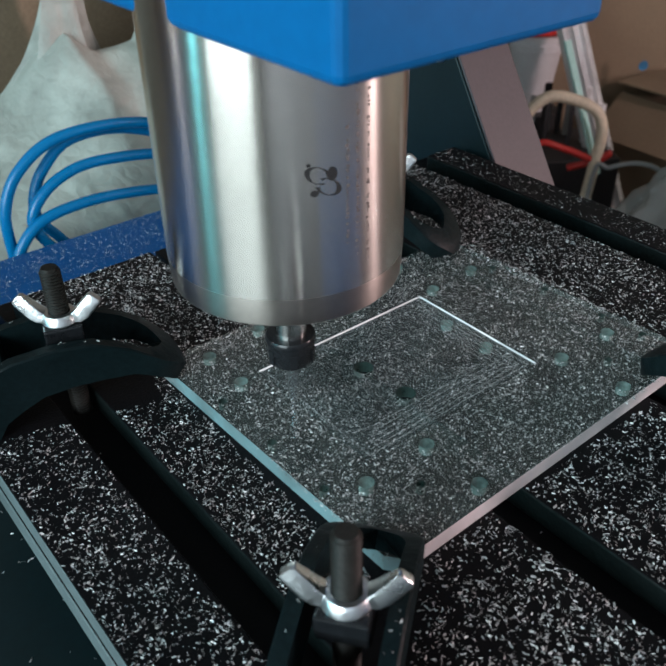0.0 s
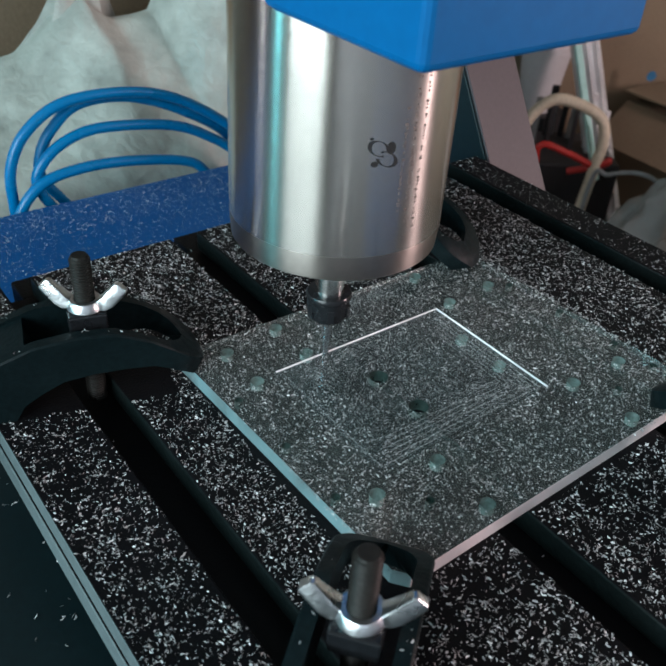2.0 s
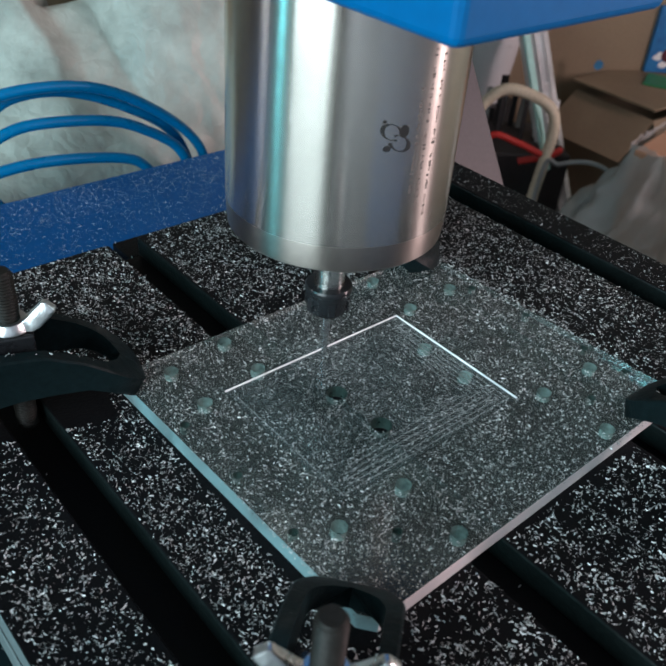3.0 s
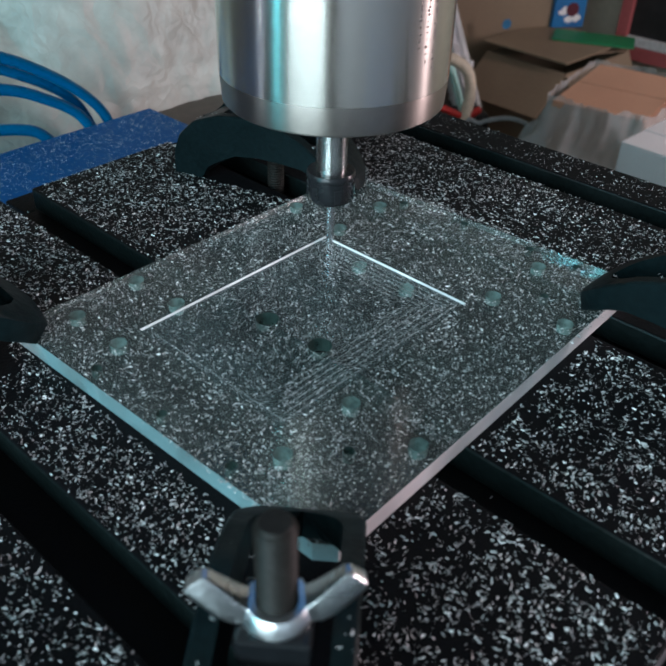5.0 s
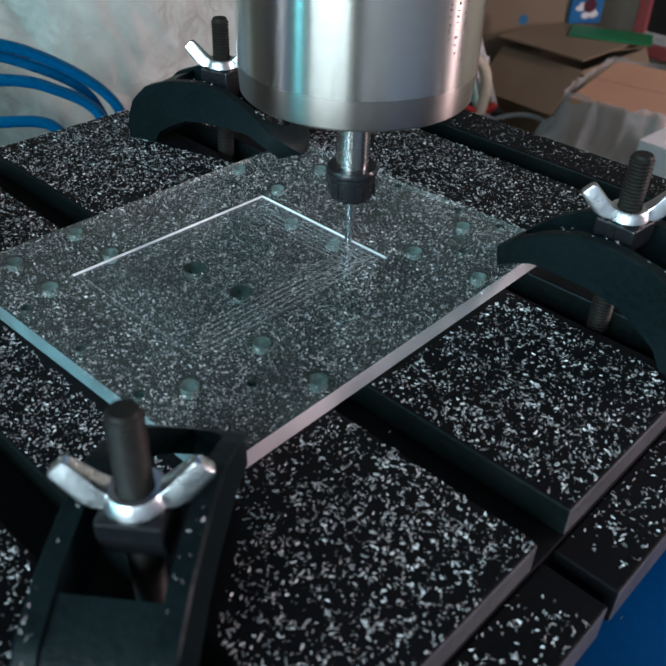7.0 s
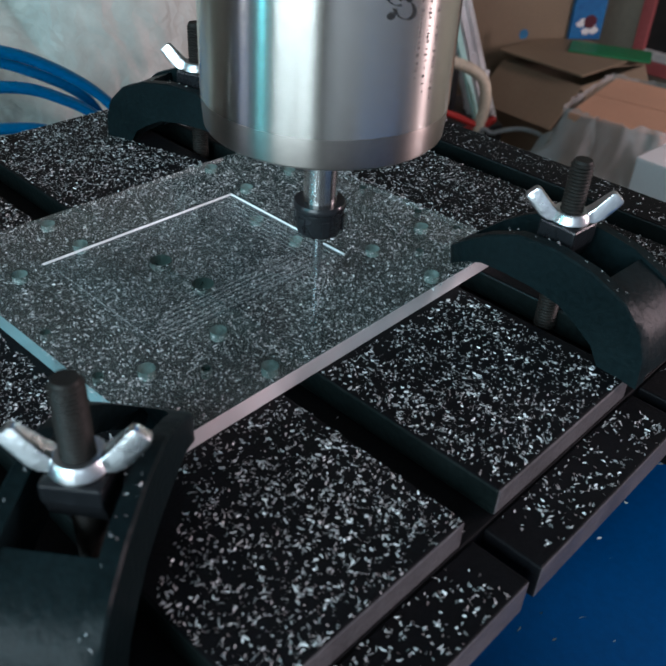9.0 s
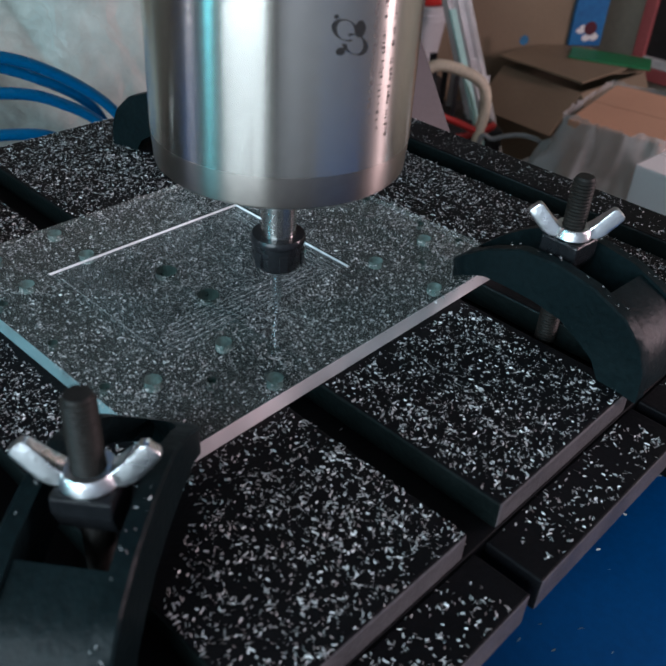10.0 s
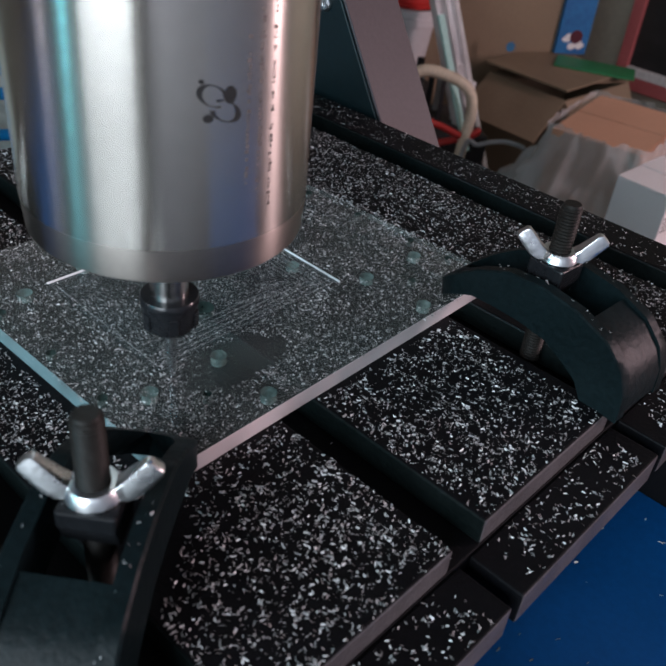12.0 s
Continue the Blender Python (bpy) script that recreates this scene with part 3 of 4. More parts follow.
# ---- clamps ----
def arch_clamp(nut_turn, drop, slide):
    """A bow clamp: finger towards +x, foot towards -x, its bolt at the origin."""
    c = thing("arch_clamp", 0, 0, 0, label="black arched hold-down clamp with a zinc wing nut", category="clamp", group="clamps on the machine table")
    outer = [(-46, -1.4), (-45.5, 9), (-42, 18), (-34, 25.5), (-21, 30.5), (-6, 32.5), (9, 31.5), (22, 26.0), (32, 19.4), (39, 13.4), (43, 9.2), (44.2, 5.3)]
    inner = [(38, 5.3), (34, 8.6), (28, 12.0), (22, 14.4), (12, 15.0), (0, 15.0), (-12, 13.4), (-20, 9.4), (-27, 5), (-31, -1.4)]

    def stations(line, count):
        far = [0.0]
        for p, q in zip(line, line[1:]):
            far.append(far[-1] + math.dist(p, q))
        return [(float(np.interp(u, far, [p[0] for p in line])), float(np.interp(u, far, [p[1] for p in line]))) for u in np.linspace(0, far[-1], count)]

    def half(r, x):
        return max(0.02, r * math.sqrt(max(0.0, 1 - (max(0.0, x - (28.8 if r > 11 else 24.5)) / r) ** 2)))

    # two cheeks that close to a half round at the finger's end, with a slot between them
    arch = bmesh.new()
    for side in (-1, 1):
        strip = []
        for o, i in zip(stations(outer, 44), stations(inner[::-1], 44)):
            strip.append([arch.verts.new((x, side * half(r, x), z - drop_edge)) for (x, z), r, drop_edge in
                          ((o, 10.6, 0.0), (o, 14.9, 0.0), (o, 15.6, 0.7), (i, 15.6, 0.0), (i, 10.6, 0.0))])
        for p, q in zip(strip, strip[1:]):
            for k in range(5):
                arch.faces.new((p[k], p[(k + 1) % 5], q[(k + 1) % 5], q[k]))
        arch.faces.new(strip[0]), arch.faces.new(strip[-1])
    prism([(-45.6, 0.3), (-45.2, 9), (-41.5, 17), (-34, 24.2), (-24, 28.0), (-22, 15), (-26.5, 8.0), (-30.5, 0.3)], -10.8, 10.8, 0.0, arch)
    bmesh.ops.translate(arch, vec=(slide, 0, 0), verts=arch.verts)
    part("arch", arch, CLAMP, c, smooth=35)
    part("pivot_block", prism([(-4.6, 22), (4.6, 22), (7.2, 29), (7.2, 37.4 - drop), (-7.2, 37.4 - drop), (-7.2, 29)], -7.2, 7.2, 0.8), NUTBLACK, c, "dark square washer block")
    rows = [(0, -8), (3.95, -8)]
    z = -7.0
    while z < 57:
        rows += [(3.95, z), (3.4, z + 0.62)]
        z += 1.25
    part("bolt", lathe([*rows, (3.4, 57.8), (2.9, 58.6), (0, 58.6)], 32), BOLT, c, "blackened threaded bolt", smooth=25)
    n = bmesh.new()
    lathe([(4.1, 37.6), (6.7, 37.6), (7.0, 38.1), (6.4, 40.6), (5.7, 41.4), (4.1, 41.4), (4.1, 37.6)], 32, n)
    for sx in (-1, 1):
        wing = bmesh.new()
        tab = [(4.4, 37.7), (8.4, 37.7), (11.0, 39.2), (13.8, 42.2), (16.4, 45.3), (16.2, 46.4), (13.6, 48.8), (12.2, 48.8), (9.4, 45.8), (6.9, 43.0), (5.2, 41.6)]
        prism(tab, -1.9, 1.9, 0.5, wing)
        for v in wing.verts:
            reach = max(0.0, (v.co.x - 6) / 10)
            v.co.y *= (1.35 - 0.3 * min(1.0, reach)) * (1.25 - 0.055 * (v.co.z - 37.6))
        joined(n, wing, pose(0, 0, 0, 0, 0, 180 if sx < 0 else 0))
    bmesh.ops.rotate(n, cent=(0, 0, 0), matrix=Matrix.Rotation(radians(nut_turn), 3, "Z"), verts=n.verts)
    bmesh.ops.translate(n, vec=(0, 0, -drop), verts=n.verts)
    part("wing_nut", n, ZINC, c, "bright zinc wing nut", smooth=28)
    return c


# place of the bolt, heading of the finger, heading of the wings
CLAMPS = ((270.5, 86.0, 87.0, -49.0), (86.6, 98.8, 38.0, -44.0), (83.5, 264.7, -17.0, -38.0), (266.4, 286.3, -74.0, -47.0))
clamps = []
for (cx, cy, heading, wings), drop, slide in zip(CLAMPS, (1.0, 3.4, 1.6, 0.6), (0.0, 4.5, 0.0, 0.0)):
    c = arch_clamp(wings - heading, drop, slide)
    c.matrix_basis = Matrix.Translation(at(cx, cy, 0)) @ pose(0, 0, 0, 0, 0, heading)
    clamps.append(c)


# ---- chips ----
def chip_mesh(name, areas, keep, seed, label, origin):
    """Thousands of small curled flakes; areas: x0, x1, y0, y1, z, flakes per square mm, length."""
    rng = np.random.default_rng(seed)
    verts, faces = [], []
    for x0, x1, y0, y1, z, dens, size in areas:
        n = int((x1 - x0) * (y1 - y0) * dens)
        spots = list(zip(rng.uniform(x0, x1, n * 7 // 10), rng.uniform(y0, y1, n * 7 // 10)))
        while len(spots) < n:
            # short curved strings of flakes
            sx, sy, way, turn = rng.uniform(x0, x1), rng.uniform(y0, y1), rng.uniform(0, 2 * math.pi), rng.uniform(-0.7, 0.7)
            for _ in range(int(rng.integers(3, 9))):
                if x0 < sx < x1 and y0 < sy < y1:
                    spots.append((sx, sy))
                way += turn
                sx, sy = sx + 0.9 * size * math.cos(way), sy + 0.9 * size * math.sin(way)
        for x, y in spots:
            patchy = noise.noise(Vector((x / 24, y / 24, z))) * 0.35 + noise.noise(Vector((x / 7, y / 7, 3 + z))) * 0.4
            if rng.random() > 0.84 + patchy or not keep(x, y):
                continue
            length = size * rng.lognormal(0.06, 0.3)
            width = min(length, size) * rng.uniform(0.24, 0.56)
            a, curl, tilt = rng.uniform(0, 2 * math.pi), rng.uniform(-0.5, 1.1), rng.uniform(-0.6, 0.6)
            ca, sa = math.cos(a), math.sin(a)
            k = len(verts)
            lift = z + 0.12 + 0.25 * rng.random()
            bend = rng.uniform(-0.9, 0.9) * length
            for u, wd in ((-0.5, 0.55), (0.0, 1.0), (0.5, 0.5)):
                for v in (-0.5, 0.5):
                    lx, ly = u * length, v * width * wd + bend * (0.25 - u * u)
                    lz = lift + abs(u) * curl * length * 0.6 + v * width * tilt * 2 + (0.2 * width if u == 0 else 0)
                    verts.append(((x + lx * ca - ly * sa - origin[0]) / 1000, (y + lx * sa + ly * ca - origin[1]) / 1000, (max(lz, z + 0.05) - origin[2]) / 1000))
            faces += [(k, k + 1, k + 3, k + 2), (k + 2, k + 3, k + 5, k + 4)]
    me = bpy.data.meshes.new(name)
    me.from_pydata(verts, [], faces)
    me.materials.append(CHIP)
    ob = new(name, me)
    ob.location = at(*origin)
    return tagged(ob, label, "chips", kind="stuff")


def off_table_things(x, y):
    if AX0 - 0.5 < x < AX1 + 0.5 and AY0 - 0.5 < y < AY1 + 0.5:
        return False
    for cx, cy, heading, _ in CLAMPS:
        a = radians(heading)
        u, v = (x - cx) * math.cos(a) + (y - cy) * math.sin(a), -(x - cx) * math.sin(a) + (y - cy) * math.cos(a)
        if -47 < u < 30 and abs(v) < 15.5:
            return False
    return True


EDGES = [LEFT, *[v for s in SLOTS for v in (s - SLOT_W / 2, s + SLOT_W / 2)], RIGHT]
RAILS = list(zip(EDGES[::2], EDGES[1::2]))
table_areas = []
for k, (a, b) in enumerate(RAILS):
    last = k == len(RAILS) - 1
    coarse, fine = (0.34, 0.46, 0.44, 0.36, 0.12)[k], (0.46, 0.60, 0.58, 0.50, 0.17)[k]
    # the larger flakes gather towards the front edge
    table_areas.append((a + 0.6, b - 0.6, FRONT + 0.6, 115, PLATE, 0.74 * coarse, 1.06))
    table_areas.append((a + 0.6, b - 0.6, FRONT + 0.6, 115, PLATE, 0.62 * fine, 0.58))
    table_areas.append((a + 0.6, b - 0.6, 115, REAR - 0.6, PLATE, coarse, 0.66 if last else 0.84))
    table_areas.append((a + 0.6, b - 0.6, 115, REAR - 0.6, PLATE, 0.95 * fine, 0.52))
    table_areas.append((a + 2, b - 2, FRONT - 18.5, FRONT - 1, -13, 0.28, 1.0))
for s in SLOTS:
    table_areas.append((s - 7, s + 7, FRONT, REAR, -12.6, 0.004, 1.1))
table_chips = chip_mesh("table_chips", table_areas, off_table_things, 11, "white acrylic chips scattered over the black table", (215, 205, 0))
hole_list = [(x, y, 4.2) for x, y in BIG] + [(x, y, 1.9) for x, y in SMALL]


def off_holes(x, y):
    return all((x - a) ** 2 + (y - b) ** 2 > r * r for a, b, r in hole_list)


def in_blast(x, y):
    """The patch that the air jet sweeps clean."""
    u, v = (x - BLAST[0]) / BLAST[2], (y - BLAST[1]) / BLAST[3]
    return u * u + v * v + 0.5 * noise.noise(Vector((x / 6, y / 6, 1.7))) < 1


def off_pocket(x, y):
    return off_holes(x, y) and not (PX0 - 0.5 < x < PX1 + 0.5 and PY0 - 0.5 < y < PY1 + 0.5)


BLAST = (168.0, 144.0, 21.0, 11.0)
MID = 187.0
sheet_chips = chip_mesh("sheet_chips", [(AX0 + 1, 222, AY0 + 1, MID, AZ, 1.45, 0.47), (222, AX1 - 1, AY0 + 1, MID, AZ, 1.1, 0.46), (AX0 + 1, AX1 - 1, MID, AY1 - 1, AZ, 1.2, 0.44), (AX0 + 1, AX1 - 1, AY0 + 1, AY1 - 1, AZ, 0.3, 0.72)],
                        lambda x, y: off_pocket(x, y) and not in_blast(x, y), 12, "fine white chips lying on the clear sheet", (203, 188, AZ))
blown_chips = chip_mesh("blown_chips", [(BLAST[0] - 28, BLAST[0] + 28, BLAST[1] - 18, BLAST[1] + 12.4, AZ, 1.5, 0.5)],
                        lambda x, y: off_pocket(x, y) and in_blast(x, y), 17, "fine white chips blown off the clear sheet", (BLAST[0], BLAST[1], AZ))
pocket_chips = chip_mesh("pocket_chips", [(PX0 + 1, PX1 - 1, PY0 + 1, PY1 - 1, PZ + 0.05, 1.5, 0.43)],
                         off_holes, 13, "fine white chips lying in the milled pocket", (188, 190, PZ))
chip_mesh("base_chips", [(-100, 384, 512, 556, -70, 0.5, 0.55), (-100, 384, 470, 512, -70, 0.3, 0.5), (-100, 384, 425, 470, -70, 0.1, 0.5), (-120, 100, 60, 330, -72, 0.007, 1.5), (60, 460, -150, 160, -70, 0.006, 1.7)],
          lambda x, y: True, 14, "white chips dusted over the machine base", (215, 250, -70))


def near_cutter(x, y):
    return (x - 139) ** 2 + (y - 217) ** 2 < 210


fine_dust = chip_mesh("fine_dust", [(122, 158, 198, 236, 5.2 + 1.6 * k, 0.75 / (1 + 0.8 * k), 0.26) for k in range(6)], near_cutter, 16,
                      "fine white dust thrown up round the cutter", (145, 225.5, 5))
CREST = ((-45, -34, -21, -6, 9, 22, 32, 39), (11, 25.8, 30.8, 32.8, 31.8, 27.3, 21.3, 15.2))
crest_rng, crest_areas = random.Random(21), []
for cx, cy, heading, _ in CLAMPS:
    for _ in range(46):
        u, v = crest_rng.uniform(-43, 36), crest_rng.choice((-1, 1)) * crest_rng.uniform(11.2, 14.4)
        if abs(u) < 9 and abs(v) < 8:
            continue
        a, z = radians(heading), float(np.interp(u, *CREST))
        px, py = cx + u * math.cos(a) - v * math.sin(a), cy + u * math.sin(a) + v * math.cos(a)
        crest_areas.append((px, px + 1, py, py + 1, z - 0.25, 1.0, 0.8))
clamp_chips = chip_mesh("clamp_chips", crest_areas, lambda x, y: True, 15, "few white chips caught on the black clamps", (180, 190, 30))


# ---- behind the machine ----
def milky_bag():
    b = thing("plastic_bag", 400, 640, -100, label="large crumpled milky plastic bag behind the machine", category="plastic bag")
    bm = bmesh.new()
    n, m = 170, 70
    grid = []
    for j in range(m + 1):
        row = []
        for k in range(n + 1):
            u, v = k / n, j / m
            x = -350 + 630 * u
            high = float(np.interp(x, (-350, -215, -178, -148, -126, -117, -96, -78, -60, -48, -10, 450), (45, 60, 73, 106, 120, 124, 104, 106, 110, 140, 200, 215)))
            z = high * v
            bulge = 90 * math.sin(math.pi * u) ** 0.5 * math.sin(math.pi * min(1, 0.18 + 0.8 * v)) ** 0.7
            p = Vector((x / 90, z / 90, 4.2))
            fold = 11 * noise.noise(p) + 5 * abs(noise.noise(p * 2.3)) + 4 * abs(noise.noise(p * 3.4)) + 1.4 * abs(noise.noise(p * 8))
            row.append(bm.verts.new((x + 9 * noise.noise(p * 1.7), -12 + 75 * v + 0.0007 * max(0, 140 - x) ** 2 * v - 0.3 * bulge - 0.9 * fold, z)))
        grid.append(row)
    for a, c in zip(grid, grid[1:]):
        for k in range(n):
            bm.faces.new((a[k], a[k + 1], c[k + 1], c[k]))
    back = bmesh.ops.extrude_face_region(bm, geom=bm.faces[:])
    for v in back["geom"]:
        if isinstance(v, bmesh.types.BMVert):
            v.co.y += 14
    part("sack", bm, BAG, b, smooth=70)
    knot = bmesh.new()
    rings = []
    for k in range(14):
        v = k / 13
        ring = []
        for j in range(24):
            a = 2 * math.pi * j / 24
            r = (36 - 42 * v + 20 * v * v) * (1 + 0.28 * math.sin(5 * a + 2 * v) + 0.15 * math.sin(9 * a))
            ring.append(knot.verts.new((-122 + 14 * v + r * math.cos(a), 118 + 0.5 * r * math.sin(a), 84 + 95 * v)))
        rings.append(ring)
    for a, c in zip(rings, rings[1:]):
        for j in range(24):
            knot.faces.new((a[j], a[(j + 1) % 24], c[(j + 1) % 24], c[j]))
    knot.faces.new(rings[0][::-1]), knot.faces.new(rings[-1])
    part("gathered_neck", knot, BAG, b, "twisted neck of the bag", smooth=70)


milky_bag()


def carton(name, x, y, z0, sx, sy, sz, turn, material, label, group=""):
    """A closed carton with flap seams and tape."""
    c = thing(name, x, y, z0, turn, label, "cardboard box", group)
    part("carton", box(-sx / 2, sx / 2, -sy / 2, sy / 2, 0, sz - 3, 2), material, c)
    part("flap", box(-sx / 2, -1.5, -sy / 2, sy / 2, sz - 2.9, sz, 0.8), material, c)
    part("flap", box(1.5, sx / 2, -sy / 2, sy / 2, sz - 2.9, sz + 0.4, 0.8), material, c)
    return c


carton("cardboard_box", 330, 940, -100, 520, 240, 360, 8, CARD, "brown cardboard box behind the plastic bag")
carton("cardboard_box", 2330, 1560, -900, 520, 460, 980, -32, CARD, "tall brown cardboard box against the wall", "stacked cartons")


def spot_on_tall_box():
    s = thing("round_sticker", 2132, 1287, -470, -32, "small round blue sticker on a cardboard box", "sticker")
    d = lathe([(0, 0), (14, 0), (14, 0.6), (0, 0.6)], 32)
    bmesh.ops.rotate(d, cent=(0, 0, 0), matrix=Matrix.Rotation(radians(90), 3, "X"), verts=d.verts)
    part("disc", d, SKYDOT, s, smooth=40)


def open_carton():
    c = thing("open_carton", 2262, 1178, -900, -4, "open brown carton with loose flaps", "cardboard box", "stacked cartons")
    sx, sy, sz = 330, 270, 352
    for x0, x1, y0, y1 in ((-sx / 2, sx / 2, -sy / 2, -sy / 2 + 5), (-sx / 2, sx / 2, sy / 2 - 5, sy / 2),
                           (-sx / 2, -sx / 2 + 5, -sy / 2 + 5.2, sy / 2 - 5.2), (sx / 2 - 5, sx / 2, -sy / 2 + 5.2, sy / 2 - 5.2)):
        part("side", box(x0, x1, y0, y1, 0, sz, 1), CARD, c)
    part("bottom", box(-sx / 2 + 5.2, sx / 2 - 5.2, -sy / 2 + 5.2, sy / 2 - 5.2, 0, 5), CARD_DARK, c)
    for name, m, w, d in (("flap", Matrix.Translation((-sx / 2, 0, sz)) @ pose(0, 0, 0, 0, 140, 0), 150, sy), ("flap", Matrix.Translation((sx / 2, 0, sz)) @ pose(0, 0, 0, 0, 8, 0), -200, sy)):
        f = box(0, abs(w), -d / 2, d / 2, 0, 4, 0.8)
        if w < 0:
            bmesh.ops.translate(f, vec=(w, 0, 0), verts=f.verts)
        bmesh.ops.transform(f, matrix=m, verts=f.verts)
        part(name, f, CARD, c)
    f = box(-sx / 2, sx / 2, 0, 140, 0, 4, 0.8)
    bmesh.ops.transform(f, matrix=Matrix.Translation((0, -sy / 2, sz)) @ pose(0, 0, 0, -118, 0, 0), verts=f.verts)
    part("flap", f, CARD, c)


spot_on_tall_box()
open_carton()


def flat_board(name, x, y, z, sx, sy, turn, material, label, category, tilt=0.0, thick=6):
    b = thing(name, x, y, z, turn, label, category)
    s = box(-sx / 2, sx / 2, -sy / 2, sy / 2, 0, thick, 1.2)
    bmesh.ops.rotate(s, cent=(0, 0, 0), matrix=Matrix.Rotation(radians(tilt), 3, "X"), verts=s.verts)
    part("board", s, material, b)
    return b


flat_board("cardboard_sheet", 2238, 1185, -521, 310, 280, -3, CARD, "flat brown cardboard sheet on the open carton", "cardboard sheet")
flat_board("green_sheet", 2330, 1110, -514, 230, 110, -66, GREEN, "thin green plastic sheet on cardboard", "plastic sheet", 0, 5)


def bagged_box():
    b = carton("bagged_carton", 1655, 712, -900, 290, 185, 500, 9, CARD_ORANGE, "orange-brown carton under a clear plastic bag")
    bm = bmesh.new()
    rings, count = [], 120
    for j in range(17):
        v = j / 16
        ring = []
        for k in range(count):
            a = 2 * math.pi * k / count
            ca, sa = math.cos(a), math.sin(a)
            sq = 1 / max(abs(ca), abs(sa)) ** 0.75
            flare = 0.98 + 0.75 * (1 - v) ** 1.1
            p = Vector((ca * 2.2, sa * 2.2, v * 2.5))
            pleat = math.sin(11 * a + 3 * noise.noise(p * 1.5) + 1.5 * v) + 0.6 * math.sin(23 * a + 5 * noise.noise(p * 2.5))
            w = 1 + 0.07 * noise.noise(p * 2) + 0.06 * noise.noise(p * 5) + 0.03 * noise.noise(p * 12) + 0.055 * (1 - v) ** 0.7 * pleat
            ring.append(bm.verts.new((155 * ca * sq * flare * w, 112 * sa * sq * flare * w, 240 + 268 * v + 9 * noise.noise(p * 3) + 4 * noise.noise(p * 9))))
        rings.append(ring)
    for a, c in zip(rings, rings[1:]):
        for k in range(len(a)):
            j = (k + 1) % len(a)
            bm.faces.new((a[k], a[j], c[j], c[k]))
    part("clear_bag", bm, CLEARBAG, b, "crumpled clear plastic bag", smooth=70)
    return b


bagged_box()


def white_carton():
    c = carton("white_carton", 1416, 505, -900, 160, 100, 526, -3, WHITECARD, "white printed carton beside the bagged box")
    rng = random.Random(8)
    for k in range(4):
        part("printed_bar", box(-74, -74 + rng.uniform(18, 38), -50.8, -50.2, 480 - k * 8, 483.5 - k * 8), GREYCABLE, c)


white_carton()


def pail():
    p = thing("pail", 1795, 1405, -900, label="white plastic pail with a ribbed rim", category="pail")
    stand = lathe([(0, 0), (78, 0), (78, 355), (0, 355)], 32)
    part("stand", stand, DARKSTUFF, p, "dark drum under the pail", smooth=40)
    part("bucket", lathe([(0, 356), (46, 356), (66, 515), (70, 517), (70, 535), (66, 537), (66, 543), (72, 545), (72, 555), (64, 557), (60, 520), (0, 515)], 48), PLASTIC_WHITE, p, smooth=30)
    part("lid", lathe([(0, 559), (60, 559), (62, 567), (50, 573), (50, 645), (0, 645)], 40), RED, p, "red tub standing on the pail", smooth=30)


pail()


def leaning_profile():
    p = thing("aluminium_profile", 1762, 1052, -900, label="bundle of silver aluminium profiles leaning upright", category="metal profile")
    foot, head = Vector((0, -60, 0)), Vector((-40, 330, 880))
    for k, (dx, dy) in enumerate(((0, 0), (19, -14), (-16, 20))):
        d = head - foot
        m = Matrix.Translation(foot + Vector((dx, dy, 0))) @ d.to_track_quat("Z", "Y").to_matrix().to_4x4()
        own = bmesh.new()
        for q in ((-9, -4, -9, 9), (4, 9, -9, 9), (-4, 4, -5, 5)):
            box(*q, 0, d.length, 0.5, own)
        bm = joined(None, own, m)
        part("profile", bm, ALU, p)
    d = Vector((-7, 130, 279))
    part("glass_strip", joined(None, box(-11, 11, -3, 3, 0, d.length, 0.6), Matrix.Translation((-181, -30, 341)) @ d.to_track_quat("Z", "Y").to_matrix().to_4x4()), PALEGLASS, p, "pale cyan glass offcut")


leaning_profile()


def cream_arch():
    a = thing("cream_tube", 1532, 1062, -915, label="cream coloured bent plastic tube", category="tube")
    part("tube", tube([(-85, 95, 0), (-80, 90, 250), (-88, 92, 430), (-80, 85, 490), (-45, 55, 535), (0, 10, 528), (35, -25, 500), (42, -38, 450), (20, -45, 380), (-5, -50, 250), (-5, -50, 0)], 13, 12, 8), CREAM, a, smooth=60)


cream_arch()


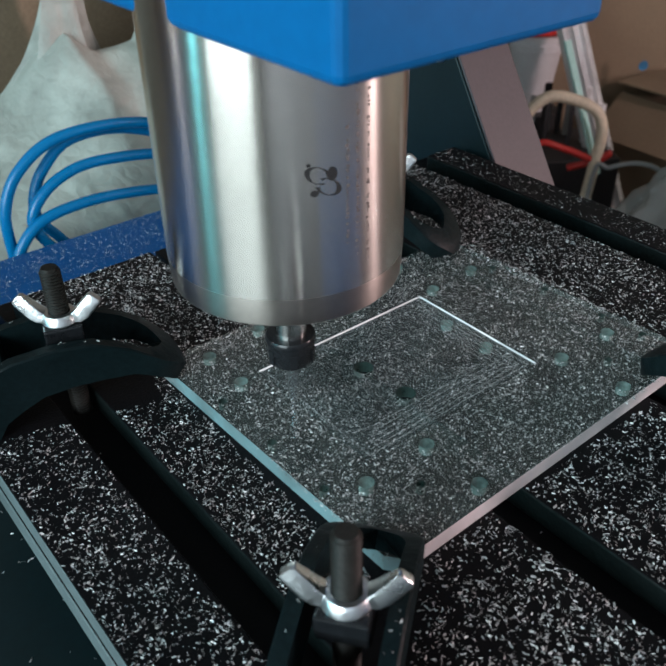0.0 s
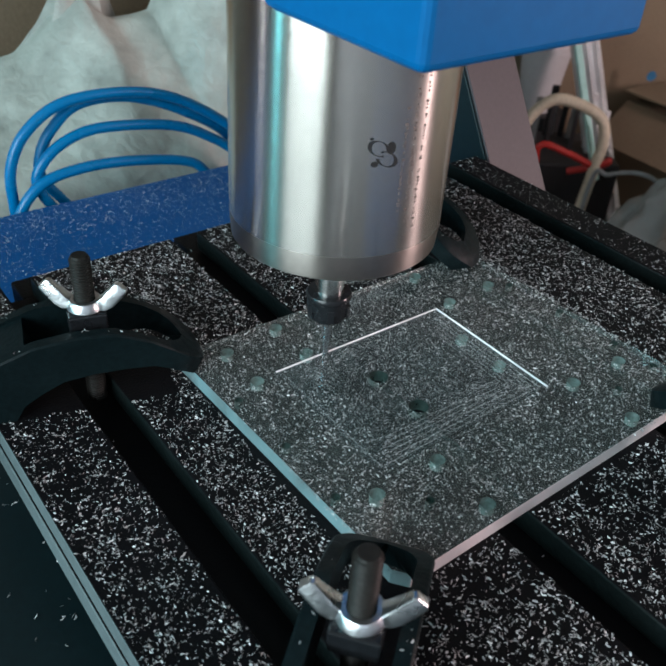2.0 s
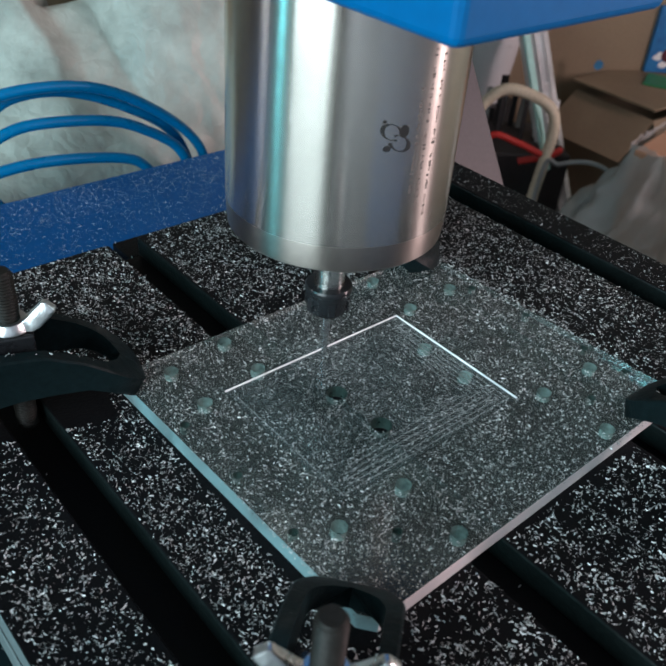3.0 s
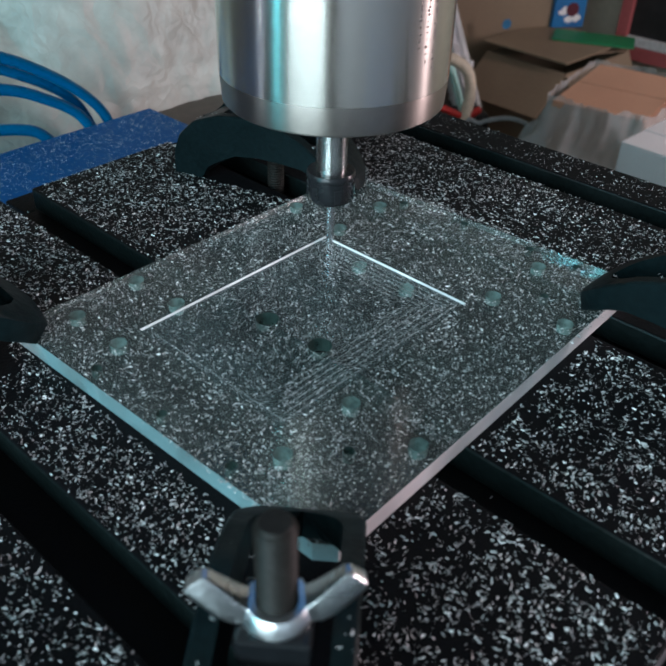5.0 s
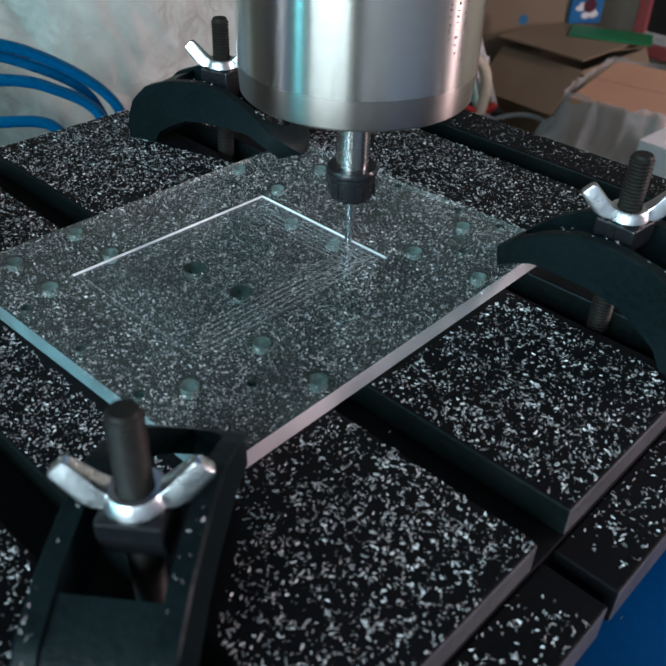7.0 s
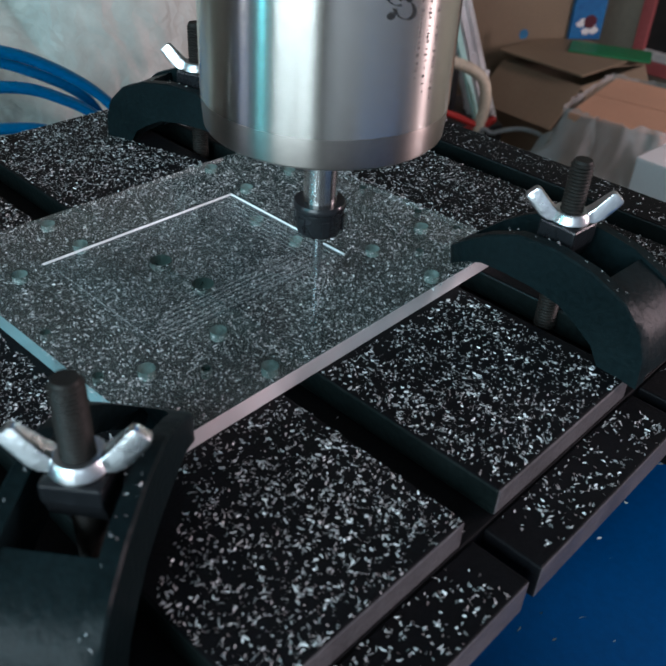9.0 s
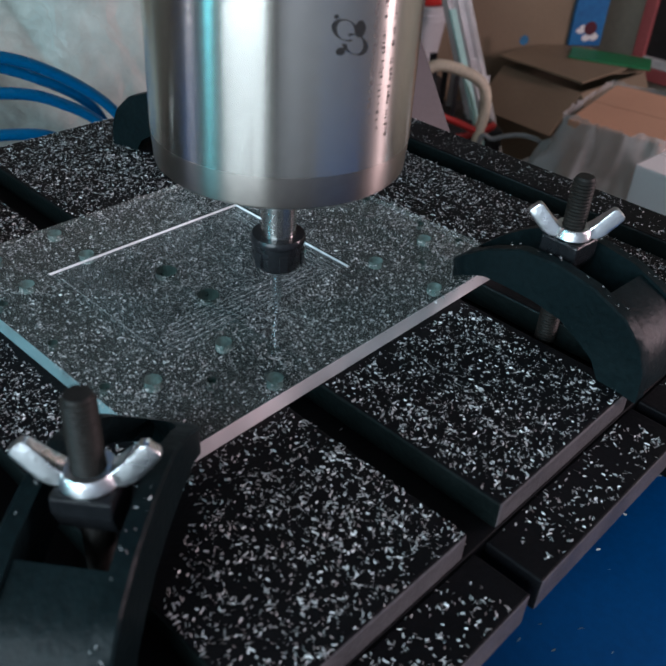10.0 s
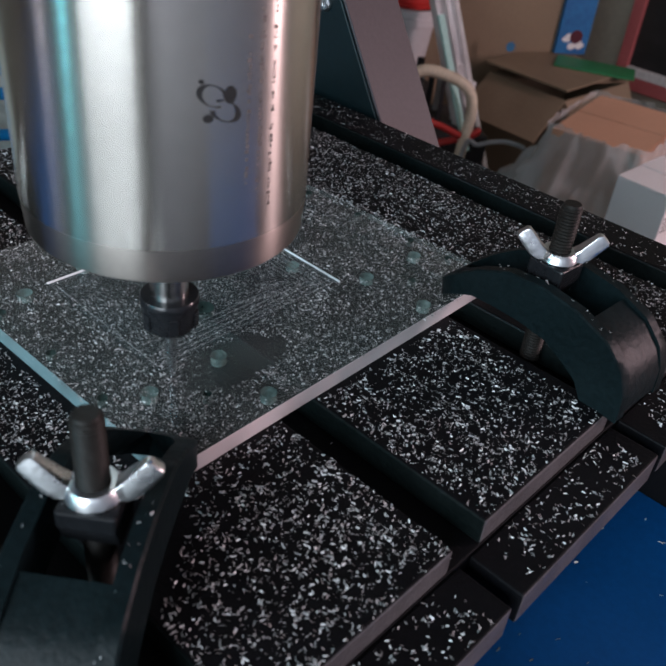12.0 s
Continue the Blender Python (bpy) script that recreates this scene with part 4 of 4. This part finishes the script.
def clutter():
    r = thing("red_strap", 1535, 1080, -900, label="tangled red plastic strap among the clutter", category="strap")
    part("strap", tube([(-60, 20, 0), (-60, 30, 300), (-70, 35, 415), (-20, -10, 405), (20, -60, 385), (45, -80, 400), (40, -60, 380), (10, 0, 350)], 8, 8, 6), RED, r, smooth=60)
    c = thing("grey_cable", 1500, 900, -900, label="thin grey cable bent in a loop", category="cable")
    part("cable", tube([(-30, 70, 0), (-35, 60, 380), (-20, 30, 415), (20, -20, 428), (50, -60, 400), (55, -80, 300), (50, -80, 0)], 5, 10, 8), GREYCABLE, c, smooth=60)
    d = thing("black_crate", 1655, 1246, -900, -35, "dark plastic crate with upright offcuts", "crate")
    part("crate", box(-170, 170, -110, 110, 0, 330, 6), DARKSTUFF, d)
    rng = random.Random(3)
    for k in range(13):
        x, y, hgt = rng.uniform(-150, 150), rng.uniform(-90, 90), rng.uniform(60, 170)
        s = box(x - rng.uniform(3, 10), x + rng.uniform(3, 10), y - 3, y + 3, 330.2, 330 + hgt, 1)
        part("offcut", s, rng.choice((ALU, DARKSTUFF, WHITECARD, GREYCABLE)), d)
    g = thing("grey_sack", 1560, 850, -900, label="crumpled grey plastic sack", category="sack")
    bm = bmesh.new()
    bmesh.ops.create_icosphere(bm, subdivisions=4, radius=1)
    for v in bm.verts:
        w = 1 + 0.22 * noise.noise(v.co * 1.6) + 0.12 * noise.noise(v.co * 4)
        v.co = Vector((v.co.x * 95 * w, v.co.y * 80 * w, max(0, 200 + v.co.z * 215 * w)))
    part("sack", bm, CLEARBAG, g, smooth=60)
    part("filling", lathe([(0, 1), (60, 1), (66, 150), (58, 330), (20, 380), (0, 385)], 24), GREYCABLE, g, smooth=50)


clutter()


def wall_window():
    w = thing("window_1", 2740, 1010, -620, 90, "red framed window with a dark pane", "window", kind="structure")
    part("window_frame", box(-210, -170, -40, 20, 0, 700, 3), REDWOOD, w)
    part("window_frame", box(170, 210, -40, 20, 0, 700, 3), REDWOOD, w)
    part("window_sill", box(-210, 210, -60, 20, -45, -0.4, 3), REDWOOD, w)
    part("window_frame", box(-169.5, -140, -20, 20, 0, 700, 2), FRAMEWHITE, w, "white inner frame")
    part("window_frame", box(-139.5, 169.5, -20, 20, 0, 30, 2), FRAMEWHITE, w, "white inner frame")
    part("pane", box(-139.5, 169.5, 0, 6, 30.2, 700), DARKPANE, w, "dark glass pane")


wall_window()


def blue_packet():
    p = thing("blue_packet", 2395, 1240, -514, -38, "blue and white printed packet standing on cardboard", "packet")
    part("packet", box(-50, 50, -14, 14, 0, 190, 2), PALEBLUE, p)
    d = lathe([(0, 0), (20, 0), (20, 0.6), (0, 0.6)], 24)
    bmesh.ops.transform(d, matrix=Matrix.Translation((8, -14.1, 52)) @ pose(0, 0, 0, 90, 0, 0), verts=d.verts)
    part("printed_spot", d, MAROON, p, "dark red printed spot", smooth=40)
    rng = random.Random(6)
    for k in range(9):
        d = lathe([(0, 0), (1, 0), (1, 0.4), (0, 0.4)], 14)
        bmesh.ops.scale(d, vec=(rng.uniform(7, 15), rng.uniform(5, 11), 1), verts=d.verts)
        bmesh.ops.transform(d, matrix=Matrix.Translation((rng.uniform(-36, 36), -14.05 - 0.03 * k, rng.uniform(10, 62))) @ pose(0, 0, 0, 90, 0, 0), verts=d.verts)
        part("printed_patch", d, WHITECARD, p, "white printed patch", smooth=40)


blue_packet()


def spray_straw():
    """A thin red straw that blows the chips off; its nozzle stays out of sight. Its tip is the origin."""
    s = thing("spray_straw", STRAW[0], STRAW[1], STRAW[2], label="thin red plastic spray straw blowing chips away", category="straw")
    a = Vector(STRAW_END) - Vector(STRAW)
    own = lathe([(0, 0.4), (1.0, 0.4), (1.0, 0), (1.7, 0), (1.7, a.length), (0, a.length)], 16)
    part("straw", joined(None, own, a.to_track_quat("Z", "Y").to_matrix().to_4x4()), RED, s, smooth=40)
    own = lathe([(0, 0), (4, 0), (5, 6), (9, 9), (9, 24), (0, 24)], 24)
    part("nozzle", joined(None, own, Matrix.Translation(a) @ a.to_track_quat("Z", "Y").to_matrix().to_4x4()), RED, s, "red spray nozzle", smooth=40)
    return s


STRAW, STRAW_END = (142.0, 267.0, 22.0), (72.0, 221.0, 98.0)
straw = spray_straw()


# ---- what moves ----
def feed(t):
    """The table's travel and the spindle's place along the gantry, in mm, at a time."""
    y = float(np.interp(t, (0, 1.03, 4.85, 7.92, 12), (23.8, 0.0, 0.0, 72.0, 72.0)))
    x = float(np.interp(t, (0, 0.92, 4.72, 8.2, 12), (145.0, 145.0, 234.0, 234.0, 149.0)))
    # the head sinks a little as the passes go deeper
    z = float(np.interp(t, (0, 3.0, 5.0, 7.5, 9.5, 12), (-0.8, -0.6, -1.4, -0.4, -1.0, -0.8)))
    return x, y, z


def motions():
    times = [k / 4 for k in range(49)]
    for ob in (table, sheet, table_chips, sheet_chips, pocket_chips, clamp_chips, *clamps):
        base = ob.matrix_basis.copy()
        walk(ob, [(t, Matrix.Translation((0, feed(t)[1] / 1000, 0)) @ base) for t in times])
    # the jet carries the loose chips off the sheet and over the front rails
    lie = blown_chips.matrix_basis.copy()
    gust = ((0, 0, 0), (0.03, -0.022, 0.004), (0.09, -0.075, 0.008), (0.13, -0.12, -0.0064))
    drift = [(t, Matrix.Translation((0, feed(t)[1] / 1000, 0)) @ lie) for t in times if t < 10.9]
    drift += [(t, Matrix.Translation(Vector(g) + Vector((0, feed(t)[1] / 1000, 0))) @ lie) for t, g in zip((10.9, 11.0, 11.12, 11.25, 12.0), gust + gust[-1:])]
    walk(blown_chips, drift)
    rest, back = straw.matrix_basis.copy(), (Vector(STRAW_END) - Vector(STRAW)).normalized()
    far = Vector((-0.55, -0.12, 0.12))
    steps = ((0, far), (10.2, far), (10.5, back * 0.06), (10.7, back * 0.012), (10.9, back * 0), (11.05, back * 0), (11.2, back * 0.014), (11.35, back * 0.06), (11.6, far), (12, far))
    walk(straw, [(t, Matrix.Translation(d) @ rest) for t, d in steps])
    for ob in (spindle, mount, fine_dust):
        base = ob.matrix_basis.copy()
        walk(ob, [(t, Matrix.Translation(((feed(t)[0] - 145.0) / 1000, 0, feed(t)[2] / 1000)) @ base) for t in times])


motions()
